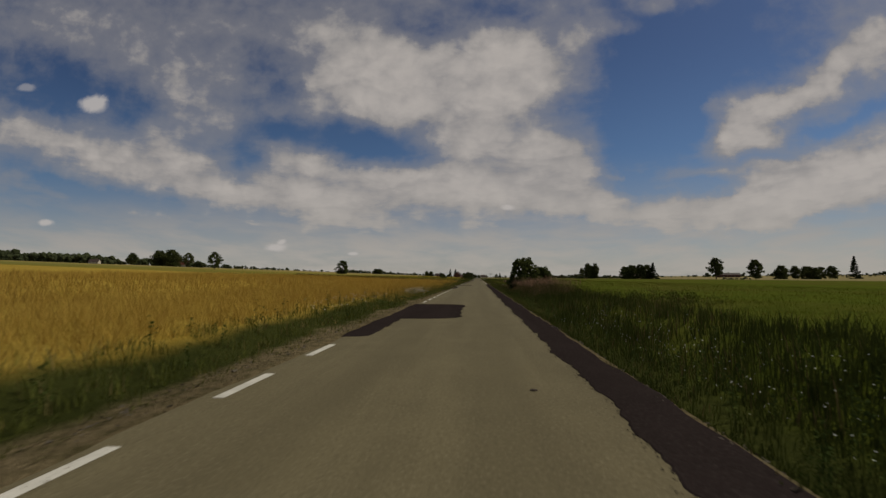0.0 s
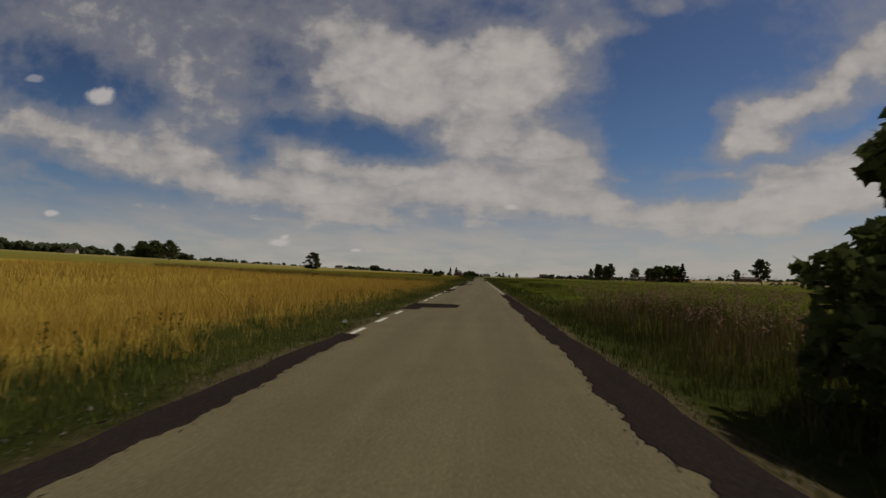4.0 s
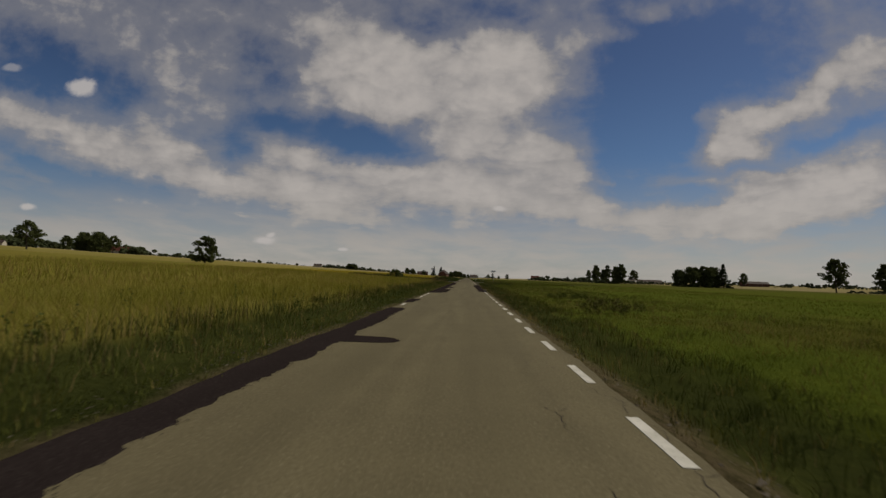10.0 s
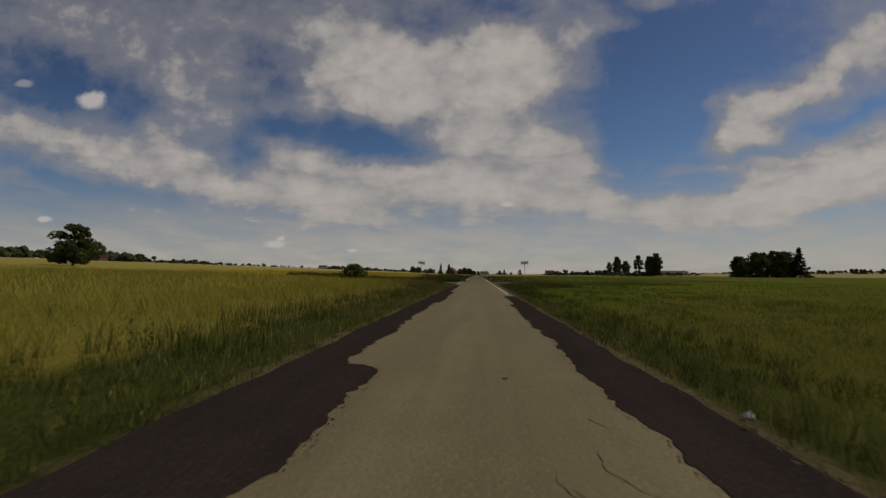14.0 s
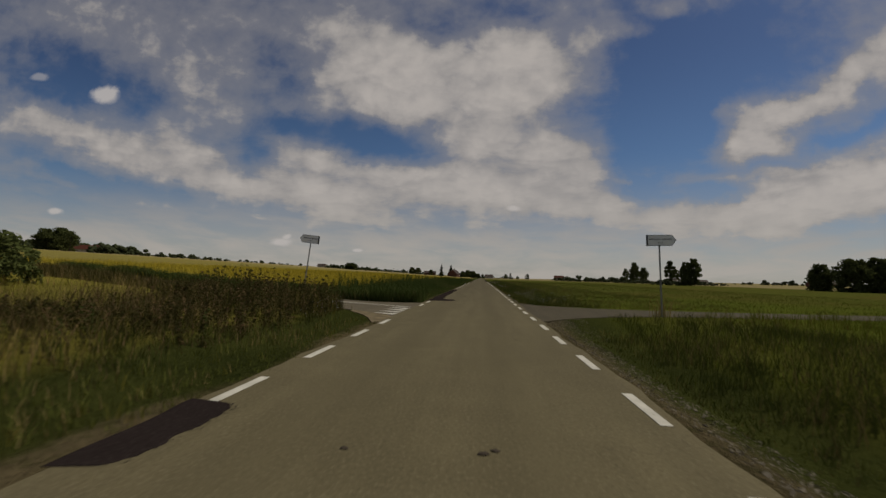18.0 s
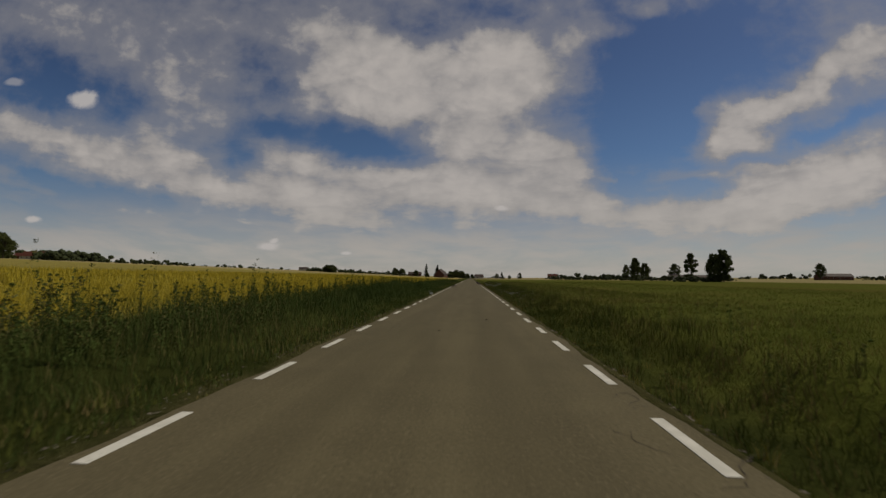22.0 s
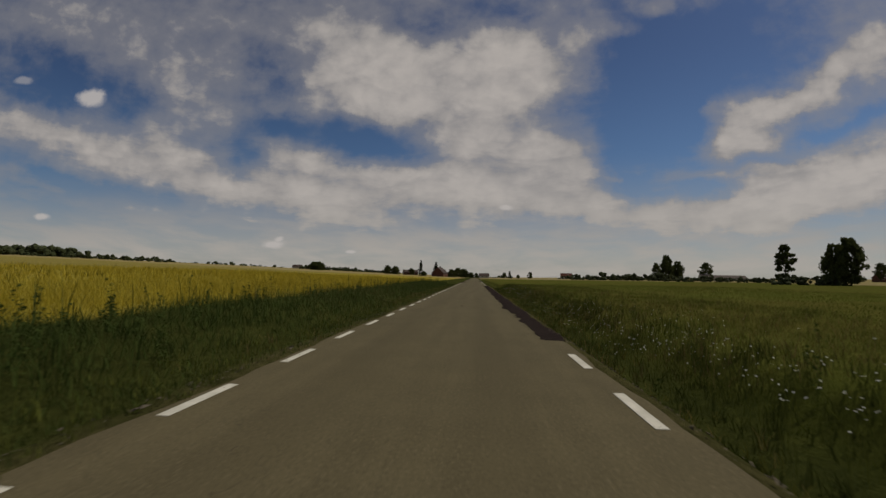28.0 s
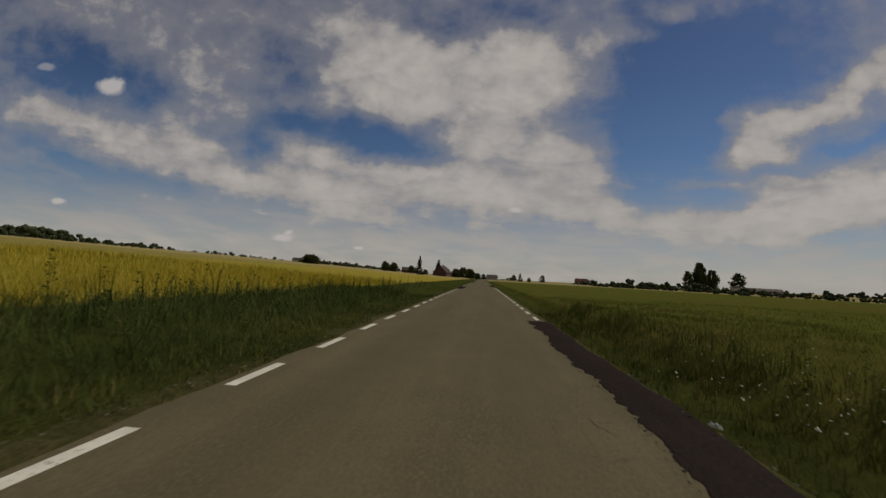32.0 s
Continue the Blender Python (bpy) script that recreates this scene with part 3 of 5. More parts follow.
def patch_edge(y, y0, y1, inner, outer, seed, start, stop):
    """Inner edge of a patch: its ends run out to a round tongue, or into the patch it joins."""
    run = min(0.45 * (y1 - y0), 0.3 * abs(inner - outer) + 0.12)
    near_start = (y - y0) < (y1 - y)
    end = np.clip(np.minimum((y - y0) * (0.8 + 0.3 * math.sin(seed * 5)), y1 - y) / run, 0, 1)
    tip = (1 - (1 - end) ** 3) ** 0.42
    y = y * 1.6
    wob = 0.03 * np.sin(y * 0.61 + seed) + 0.020 * np.sin(y * 1.7 + seed * 1.7 + np.sin(y * 0.7)) + 0.012 * np.sin(y * 4.1 + seed + np.sin(y * 1.9))
    wob = wob + 0.012 * np.sin(y * 11.1 + 2 * seed + 2 * np.sin(y * 2.7)) + 0.008 * np.sin(y * 23.7 + 3 * np.sin(y * 3.3))
    wob = wob + 0.04 * np.clip(np.sin(y * 0.47 + seed * 0.6) + 0.3 * np.sin(y * 1.1), 0, 1) ** 3
    r = np.random.default_rng(int(seed * 10) + 5)
    for cell, size in ((0.45, 0.030), (0.16, 0.016), (0.06, 0.010)):
        knots = np.arange(y0 * 1.6 - cell, y1 * 1.6 + 2 * cell, cell)
        wob = wob + np.interp(y, knots, r.normal(0, size, knots.size))
    side = 1.0 if inner > outer else -1.0
    base = np.where(near_start, start, stop)
    return base + (inner - base) * tip + side * wob * np.maximum(tip, np.where(base == outer, 0.0, 1.0))


def joins(patches, i, outer):
    """Where the edge starts and stops: at the road's edge, or level with a narrower neighbour."""
    y0, y1, inner = patches[i]
    start, stop = outer, outer
    for k, (a, b, other) in enumerate(patches):
        level = other if abs(other - outer) < abs(inner - outer) else inner
        if k != i and a < y0 <= b + 0.05:
            start = level
        if k != i and a - 0.05 <= y1 < b:
            stop = level
    return start, stop


crumb_x, crumb_y = [], []


def crumble(y0, y1, edge, side):
    """Loose bits of bitumen that lie along the ragged inner edge."""
    y = rng.uniform(y0, y1, int(26 * (y1 - y0)))
    crumb_x.append(edge(y) + side * np.abs(rng.normal(0, 0.055, y.size)))
    crumb_y.append(y)


for i, (y0, y1, inner) in enumerate(PATCH_LEFT):
    start, stop = joins(PATCH_LEFT, i, ROAD_L)

    def inner_edge(y):
        return patch_edge(y, y0, y1, inner, ROAD_L, i * 1.3, start, stop)

    ribbon("asphalt_patch", y0, y1, lambda y: ROAD_L - 0.05 + edge_wobble(y, 1.0, 0.07), inner_edge, 0.006 + 0.0011 * (i % 2), TAR, road, 0.06, 0.006)
    crumble(y0, y1, inner_edge, 1.0)
    lane_taken["L"].append((y0, y1))
for i, (y0, y1, inner) in enumerate(PATCH_RIGHT):
    start, stop = joins(PATCH_RIGHT, i, ROAD_R)

    def inner_edge(y):
        return patch_edge(y, y0, y1, inner, ROAD_R, i * 2.1, start, stop)

    ribbon("asphalt_patch", y0, y1, inner_edge, lambda y: ROAD_R + 0.05 + edge_wobble(y, 4.0, 0.07), 0.006 + 0.0011 * (i % 2), TAR, road, 0.06, 0.006)
    crumble(y0, y1, inner_edge, -1.0)
    lane_taken["R"].append((y0, y1))


def slab(name, corners, z, mat, parent=None, thick=0.004):
    n = len(corners)
    v = [(x, y, z) for x, y in corners] + [(x, y, z - thick) for x, y in corners]
    f = [tuple(range(n))] + [(i, i + n, (i + 1) % n + n, (i + 1) % n) for i in range(n)]
    return mesh_object(name, v, f, mat, parent)


DASH, GAP = 1.104, 1.248
dash_mesh = slab("dash", [(-0.06, 0), (0.06, 0), (0.06, DASH), (-0.06, DASH)], 0.0055, PAINT, road).data
bpy.data.objects.remove(bpy.data.objects["dash"])


def dashes(side, x, first, count, skip=()):
    for k in range(count):
        y = first + k * (DASH + GAP)
        if any(a - 0.45 < y + DASH / 2 < b + 0.36 for a, b in lane_taken[side]) or any(a < y < b for a, b in skip):
            continue
        ob = new("dash", dash_mesh)
        ob.parent = road
        ob.location = (x + random.uniform(-0.012, 0.012), y, 0)
        ob.scale = (random.uniform(0.95, 1.05), random.uniform(0.96, 1.03), 1)


dashes("L", LINE_L, -2.85, 20)
dashes("L", LINE_L, 55.06, 18)
dashes("L", LINE_L, 98.29, 21)
dashes("L", LINE_L, 199.56, 100, [(218.7, 225)])
dashes("R", LINE_R, 76.65, 34)
dashes("R", LINE_R, 187.98, 104)

# ---- the junction ----


def fan(name, xa, xb, mask_mid, mask_half, z_of, mat, steps=60):
    x = np.linspace(xa, xb, steps)
    mid, half = mask_mid(x), mask_half(x)
    va = np.stack([x, mid - half, z_of(x)], 1)
    vb = np.stack([x, mid + half, z_of(x)], 1)
    down = np.array([0, 0, -0.08])
    v = np.concatenate([va, vb, va + down, vb + down])
    n = steps
    f = []
    for i in range(n - 1):
        f += [(i, i + 1, n + i + 1, n + i), (i, 2 * n + i, 2 * n + i + 1, i + 1), (n + i, n + i + 1, 3 * n + i + 1, 3 * n + i)]
    return mesh_object(name, v, f, mat)


side_l = fan("side_road_left", -2.95, -140, lambda x: 224.04 - 0.36 * (x + 3.0), lambda x: 1.92 + 1.56 * np.exp(-(-x - 3.0) / 1.6),
             lambda x: -0.004 + 0.036 * np.clip(-x - 6, 0, 200), SIDE, 120)
tagged(side_l, "beige asphalt side road with give-way markings", "road", kind="structure")
side_r = fan("side_road_right", 1.74, 34, lambda x: 225.0 + 0.192 * (x - 1.8), lambda x: 1.38 + 3.0 * np.exp(-(x - 1.8) / 2.4),
             lambda x: -0.004 + 0 * x, GREY, 120)
tagged(side_r, "grey patched asphalt farm lane with loose gravel", "road", kind="structure")
for k in range(4):
    y = 221.0 + 0.81 * k
    slab("give_way_triangle", [(-3.08, y), (-2.99, y + 0.46), (-3.86, y + 0.55)], 0.0045, PAINT, side_l)
slab("bare_soil", [(-3.0, 218.9), (-2.98, 220.4), (-3.3, 221.05), (-3.9, 221.5), (-4.5, 222.0), (-4.9, 222.2), (-4.75, 221.8), (-4.35, 221.2), (-3.95, 220.6), (-3.6, 219.9), (-3.35, 219.2), (-3.15, 218.7)], 0.0035, SAND, side_l, 0.03)
for off in (0.0, 0.25):
    for a, b in ((-3.05, -7.6), (-9.2, -12.6), (-14.2, -18.0)):
        ya, yb = 224.25 + off - 0.348 * (a + 3.05), 224.25 + off - 0.348 * (b + 3.05)
        za, zb = 0.036 * max(0, -a - 6), 0.036 * max(0, -b - 6)
        mesh_object("centre_line", [(a, ya, za + 0.004), (b, yb, zb + 0.004), (b, yb + 0.1, zb + 0.004), (a, ya + 0.1, za + 0.004)], [(0, 1, 2, 3)], PAINT, side_l)


def sign(name, at, point, turn, lean, label):
    x, y = at
    z = float(land(x, y))
    base = new(name)
    base.matrix_world = pose(x, y, z, lean[0], lean[1], turn)
    bm = bmesh.new()
    bmesh.ops.create_cone(bm, cap_ends=True, segments=14, radius1=0.032, radius2=0.032, depth=3.15)
    bmesh.ops.translate(bm, verts=bm.verts, vec=(0, 0, 1.475))
    part("post", bm, STEEL, base)
    w, h, tip = 0.62, 0.20, 0.14

    def outline(grow):
        s = point
        return [(-s * (w - tip) - s * grow, -h - grow), (s * (w - tip), -h - grow), (s * (w + grow), 0), (s * (w - tip), h + grow), (-s * (w - tip) - s * grow, h + grow)]

    def plate(pts, y0, y1, mat, nm, lab="", owner=None):
        v = [(px, y0, 3.02 + pz) for px, pz in pts] + [(px, y1, 3.02 + pz) for px, pz in pts]
        n = len(pts)
        f = [tuple(range(n)), tuple(range(2 * n - 1, n - 1, -1))] + [(i, (i + 1) % n, (i + 1) % n + n, i + n) for i in range(n)]
        bm2 = bmesh.new()
        vs = [bm2.verts.new(p) for p in v]
        for q in f:
            bm2.faces.new([vs[k] for k in q])
        bmesh.ops.recalc_face_normals(bm2, faces=bm2.faces)
        return part(nm, bm2, mat, owner or base, lab)

    plate(outline(0.016), -0.075, -0.03, INK, "border", "black sign border")
    board = plate(outline(-0.004), -0.081, -0.0755, BOARD, "board")
    e = -point * (w - tip + 0.012)
    plate([(e - 0.025, -h - 0.02), (e + 0.012, -h - 0.02), (e + 0.012, h + 0.02), (e - 0.025, h + 0.02)], -0.09, -0.02, INK, "end_cap")
    cursor = -0.42
    for length in (0.05, 0.04, 0.05, 0.03, 0.05, 0.04, 0.05, 0.03, 0.05, 0.0, 0.06, 0.04, 0.05, 0.04, 0.05, 0.04, 0.05):
        if length:
            plate([(cursor, 0.01), (cursor + length * 0.55, 0.01), (cursor + length * 0.55, 0.07), (cursor, 0.07)], -0.085, -0.0812, INK, "letter_bar", "", board)
        cursor += length + 0.008 if length else 0.05
    for cx in (-0.09, -0.02, 0.06):
        plate([(cx, -0.11), (cx + 0.03, -0.11), (cx + 0.03, -0.07), (cx, -0.07)], -0.085, -0.0812, INK, "letter_bar", "", board)
    for cz in (2.9, 3.12):
        bm = bmesh.new()
        bmesh.ops.create_cube(bm, size=1.0, matrix=Matrix.Translation((0, -0.005, cz)) @ Matrix.Diagonal((0.09, 0.09, 0.03, 1)))
        part("clamp", bm, STEEL, base)
    return tagged(base, label, "road sign", "direction signs")


sign("direction_sign", (-9.75, 228.96), -1, -6, (0, 6.0), "white arrow direction sign on a leaning steel post in weeds")
sign("direction_sign", (6.95, 224.34), 1, 4, (0, -2.0), "white arrow direction sign on a grey steel post by the lane")


def crack(x, y, length, turn, seed, fork=True):
    """A thin dark crack that wanders in short kinks, thins out and now and then forks."""
    r = np.random.default_rng(seed)
    n = max(4, int(length / 0.07))
    px, py, a = x, y, radians(turn)
    v, f = [], []
    for k in range(n):
        w = (0.0022 + 0.0016 * r.uniform()) * (1 - abs(2 * k / (n - 1) - 1) ** 3) + 0.0006
        v += [(px - w * math.cos(a), py + w * math.sin(a), 0.0042), (px + w * math.cos(a), py - w * math.sin(a), 0.0042)]
        if k:
            f.append((2 * k - 2, 2 * k - 1, 2 * k + 1, 2 * k))
        if fork and length > 0.6 and r.uniform() < 0.06:
            crack(px, py, length * r.uniform(0.2, 0.45), math.degrees(a) + r.choice((-1, 1)) * r.uniform(35, 75), seed * 31 + k, False)
        a += r.normal(0, 0.5) - 0.5 * (a - radians(turn))
        px, py = px + 0.07 * math.sin(a), py + 0.07 * math.cos(a)
    mesh_object("crack", v, f, DIRT, road)


# crazed stretches: from x to x, from y to y, how many
for i, (x0, x1, y0, y1, count) in enumerate([
        (0.1, 1.2, 13.5, 19.5, 16), (1.15, 1.75, 82.5, 86.5, 8), (0.9, 1.7, 117.0, 122.5, 9), (1.3, 1.75, 288.5, 292.0, 6), (1.3, 1.7, 255.5, 258.5, 4), (0.4, 1.1, 162.5, 166.0, 5),
        (1.3, 1.7, 106.5, 111.5, 5), (0.3, 1.3, 239.5, 245.0, 6), (-2.4, -1.2, 149.5, 153.5, 5), (0.2, 1.2, 347.5, 352.5, 9), (1.3, 1.75, 318.5, 322.0, 5), (-0.5, 1.2, 56.0, 61.0, 7), (0.6, 1.2, 370.0, 377.0, 5)]):
    for k in range(count):
        crack(random.uniform(x0, x1), random.uniform(y0, y1), random.uniform(0.35, 1.3), random.choice((0, 0, 8, -12, 70)), 100 * i + k)

# ---- trees ----


def leaf_cloud(centres, radii, per, size, seed, flat=0.8):
    r = np.random.default_rng(seed)
    n = len(centres) * per
    c = np.repeat(centres, per, 0)
    rad = np.repeat(radii, per)
    d = r.normal(size=(n, 3))
    d /= np.linalg.norm(d, axis=1, keepdims=True)
    pos = c + d * (rad * r.uniform(0.35, 1.0, n) ** 0.5)[:, None] * np.array([1, 1, flat])
    a = r.normal(size=(n, 3))
    a /= np.linalg.norm(a, axis=1, keepdims=True)
    b = np.cross(a, r.normal(size=(n, 3)))
    b /= np.linalg.norm(b, axis=1, keepdims=True)
    s = size * r.uniform(0.6, 1.3, n)[:, None]
    return np.stack([pos - a * s, pos + b * s * 0.55, pos + a * s, pos - b * s * 0.55], 1)


def limb(bm, p, q, r0, r1, seg=7):
    p, q = Vector(p), Vector(q)
    m = (q - p).to_track_quat("Z", "Y").to_matrix().to_4x4()
    m.translation = (p + q) / 2
    bmesh.ops.create_cone(bm, cap_ends=True, segments=seg, radius1=r0, radius2=r1, depth=(q - p).length, matrix=m)


def broadleaf(name, seed, height, spread, trunk_share, clumps, per, size, top=0.35, lean=0.0, base_fill=0.0, rough=0.0):
    """Trunk with limbs, and an uneven crown of many leaves in clumps."""
    r = np.random.default_rng(seed)
    base = new(name)
    bm = bmesh.new()
    hub = Vector((lean, 0, height * (trunk_share + 0.12)))
    limb(bm, (0, 0, -0.3), hub, 0.028 * height, 0.017 * height, 9)
    limb(bm, hub, (lean * 1.6, 0, height * 0.86), 0.017 * height, 0.004 * height)
    low = height * trunk_share
    cs, rs = [], []
    for k in range(clumps):
        t = r.uniform(0, 1) ** 0.9
        z = low + (height - low) * (0.06 + 0.88 * t)
        env = math.sin(math.pi * min(1, max(0.0, (0.16 + 0.84 * t) * (1 - top) + top * t))) ** 0.6
        env = max(env, base_fill * (1 - 0.5 * t))
        ang, rr = r.uniform(0, 2 * math.pi), spread * env * r.uniform(0.25, 1.0) ** 0.6
        cs.append((rr * math.cos(ang) + lean * t, rr * math.sin(ang), z))
        rs.append(spread * r.uniform(0.14, 0.34 - 0.12 * rough))
        cs[-1] = tuple(c * (1 + rough * 0.22 * math.sin(3 * ang + 7 * t + seed)) for c in cs[-1][:2]) + (cs[-1][2],)
        if k % 4 == 0:
            q = Vector(cs[-1])
            f = min(0.9, max(0.1, (q.z - low) / (height - low) * 0.7))
            limb(bm, hub * (1 - f) + Vector((lean * 1.4, 0, height * 0.8)) * f, q, 0.008 * height, 0.002 * height, 5)
    part("trunk", bm, BARK, base)
    inner = leaf_cloud(np.array(cs) * np.array([0.8, 0.8, 1]), np.array(rs) * 0.6, 8, size * 2.2, seed + 2)
    soup("crown", np.concatenate([leaf_cloud(np.array(cs), np.array(rs), per, size, seed + 1), inner]), 4, LEAF, base)
    return base


def spruce(name, seed, height, spread):
    r = np.random.default_rng(seed)
    base = new(name)
    bm = bmesh.new()
    limb(bm, (0, 0, -0.3), (0, 0, height * 0.98), 0.018 * height, 0.003 * height, 8)
    part("trunk", bm, BARK, base)
    cs, rs = [], []
    for k in range(95):
        t = r.uniform(0, 1) ** 1.25
        z = height * (0.02 + 0.97 * t)
        rr = spread * (1 - t) ** 0.85 * (0.55 + 0.45 * math.sin(t * 46.0) ** 2) * r.uniform(0.3, 1.0)
        ang = r.uniform(0, 2 * math.pi)
        cs.append((rr * math.cos(ang), rr * math.sin(ang), z - 0.12 * rr))
        rs.append(0.10 * height * (1 - 0.75 * t))
    soup("crown", leaf_cloud(np.array(cs), np.array(rs), 26, height * 0.028, seed + 1, 0.45), 4, NEEDLE, base)
    return base


def lay(x, y):
    """The far country lies turned a little to the right of the road."""
    return x + 0.011 * max(0.0, y - 210)


def stand(ob, x, y, size, turn, label, group="", wide=1.0):
    """Copies a model tree to its place."""
    x = lay(x, y)
    z = float(land(x, y))
    t = copy_thing(ob, pose(x, y, z, 0, 0, turn) @ Matrix.Diagonal((size * wide, size * wide, size, 1)))
    return tagged(t, label, "tree", group)


ROUND = broadleaf("tree", 11, 10.0, 4.4, 0.0, 85, 50, 0.27, 0.35, 0.2, 0.7, 1.0)
OVAL = broadleaf("tree", 23, 10.0, 3.7, 0.03, 96, 30, 0.34, 0.25, 0.0, 0.75, 0.7)
SLIM = broadleaf("tree", 31, 10.0, 2.2, 0.10, 80, 44, 0.24, 0.2, 0.3, 0.5, 0.7)
LOOSE = broadleaf("tree", 47, 10.0, 3.9, 0.14, 70, 46, 0.26, 0.3, -0.3, 0.4, 0.8)
DENSE = broadleaf("tree", 53, 10.0, 4.9, -0.04, 130, 28, 0.36, 0.45, 0.0, 0.95, 0.6)
FIR = spruce("spruce_tree", 61, 10.0, 3.8)
models = [ROUND, OVAL, SLIM, LOOSE, DENSE, FIR]

# single trees and copses: model, x, y, height, turn, label, group, width factor
far_label = "dark green broadleaf tree standing in a field"
LEFT_TREES = [
    (LOOSE, -189.8, 280.5, 12.6, 10, "airy dark broadleaf tree with a bare trunk in wheat", "", 0.95),
    (ROUND, -79.8, 235.5, 8.4, 50, "round lone dark green tree at the edge of oats", "", 1.05),
    (DENSE, -550.3, 690, 30, 0, "tall dense dark tree of a field copse", "far copse", 1.0),
    (DENSE, -577.3, 694, 28, 70, "tall dense dark tree of a field copse", "far copse", 1.0),
    (OVAL, -789.2, 869, 28, 130, "tall oval dark tree of a field copse", "far copse", 1.0),
    (LOOSE, -483.7, 641, 24, 200, "airy tall dark tree of a field copse", "far copse", 1.0),
    (DENSE, -214.1, 856, 11.5, 0, "large round dark tree on the skyline", "skyline trees", 1.3),
    (DENSE, -223.2, 860, 11, 60, "large round dark tree on the skyline", "skyline trees", 1.3),
]
MEADOW_TREES = [
    (DENSE, 132.3, 369, 12, 20, "dense dark green tree of a meadow copse", "meadow copse", 1.1),
    (OVAL, 138.3, 367, 12.8, 80, "dense dark green tree of a meadow copse", "meadow copse", 1.0),
    (DENSE, 144.2, 371, 12.4, 140, "dense dark green tree of a meadow copse", "meadow copse", 1.0),
    (FIR, 148.3, 366, 14, 10, "dark spruce in a meadow copse", "meadow copse", 1.2),
    (DENSE, 131.6, 383, 10.6, 60, "round dark tree beside a meadow copse", "", 0.85),
    (DENSE, 196.8, 775, 27, 0, "tall dark tree of a wooded patch", "wooded patch", 0.52),
    (OVAL, 183.8, 770, 19, 50, "tall dark tree of a wooded patch", "wooded patch", 0.6),
    (DENSE, 209.7, 780, 21, 90, "tall dark tree of a wooded patch", "wooded patch", 0.6),
    (OVAL, 130.5, 480, 17.6, 33, "tall full dark green tree in a pair", "tree pair", 0.66),
    (DENSE, 126, 481, 15, 80, "tall full dark green tree in a pair", "tree pair", 0.55),
    (SLIM, 127, 507, 17.4, 10, "slender tall dark tree in a meadow", "", 0.95),
]
FIELD_TREES = [
    (LOOSE, 179.2, 328, 16.6, 0, "airy tall dark tree standing alone in a field", "", 0.8),
    (OVAL, 215.6, 341, 15.8, 40, far_label, "field clump", 0.9),
    (DENSE, 272.9, 398, 12.5, 90, far_label, "field clump", 0.9),
    (OVAL, 287.9, 402, 12.5, 20, far_label, "field clump", 0.9),
    (DENSE, 302.8, 408, 12, 10, "low dark tree in a row across a field", "field row", 1.1),
    (ROUND, 317.8, 412, 11.5, 50, "low dark tree in a row across a field", "field row", 1.1),
    (DENSE, 294, 390, 10.5, 80, "low dark tree in a row across a field", "field row", 1.2),
    (OVAL, 312, 393, 12, 100, "low dark tree in a row across a field", "field row", 1.0),
    (FIR, 336.9, 400, 20.4, 0, "tall dark spruce beyond a field", "", 0.85),
    (LOOSE, 302.4, 900, 25, 0, "small dark tree beside a pale shed", "", 0.85),
    (LOOSE, 449, 821.4, 22, 30, "small dark tree by low farm buildings", "", 0.8),
]
FARM_TREES = [
    (DENSE, -101.8, 769.5, 9.4, 0, "round dark tree by a farmstead", "farm trees", 1),
    (DENSE, -93.8, 771.5, 8.9, 50, "round dark tree by a farmstead", "farm trees", 1.1),
    (OVAL, -74.8, 764.5, 7.6, 90, "round dark tree by a farmstead", "farm trees", 1.2),
    (FIR, -48.1, 649.5, 12.8, 0, "tall dark spruce by a farmstead", "farm spruces", 0.85),
    (DENSE, -60.2, 759.5, 4.8, 20, "low round tree by a farmstead", "farm trees", 1.3),
    (FIR, -45.6, 741.5, 14.4, 50, "tall dark spruce behind a farmhouse", "farm spruces", 1.25),
    (FIR, -41.7, 743.5, 10.3, 90, "dark spruce behind a farmhouse", "farm spruces", 1.3),
    (FIR, -36.7, 745.5, 7.3, 20, "small dark spruce behind a farmhouse", "farm spruces", 1.5),
    (DENSE, -30.4, 759.5, 8.1, 10, "round green tree beside the road", "roadside trees", 1.3),
    (OVAL, -24.3, 764.5, 10.4, 40, "round green tree beside the road", "roadside trees", 1.4),
    (DENSE, -18, 769.5, 9.4, 70, "round green tree beside the road", "roadside trees", 1.2),
    (DENSE, -11.5, 829.5, 7, 30, "round dark tree beside the road", "roadside trees", 1.1),
    (OVAL, -5.3, 839.5, 6.5, 60, "round dark tree beside the road", "roadside trees", 1),
    (LOOSE, 32.3, 889.5, 7.9, 15, "small dark tree beyond a meadow", "skyline trees", 1),
    (FIR, 40.4, 894.5, 10.2, 75, "small dark conifer beyond a meadow", "", 1.3),
    (DENSE, 53.2, 909.5, 5.2, 0, "low dark tree beyond a meadow", "skyline trees", 1),
    (ROUND, 67, 889.5, 9.3, 35, "round dark tree beyond a meadow", "skyline trees", 0.9),
]
for ob, x, y, h, turn, label, group, wide in LEFT_TREES + MEADOW_TREES + FIELD_TREES + FARM_TREES:
    stand(ob, x, y, h / 10.0, turn, label, group, wide)
for ob in models:
    for o in (*ob.children_recursive, ob):
        bpy.data.objects.remove(o)


bm = bmesh.new()
bmesh.ops.create_icosphere(bm, subdivisions=1, radius=1.0)
bm.verts.ensure_lookup_table()
lump = (np.array([v.co[:] for v in bm.verts]), np.array([[v.index for v in fc.verts] for fc in bm.faces]))
bm.free()


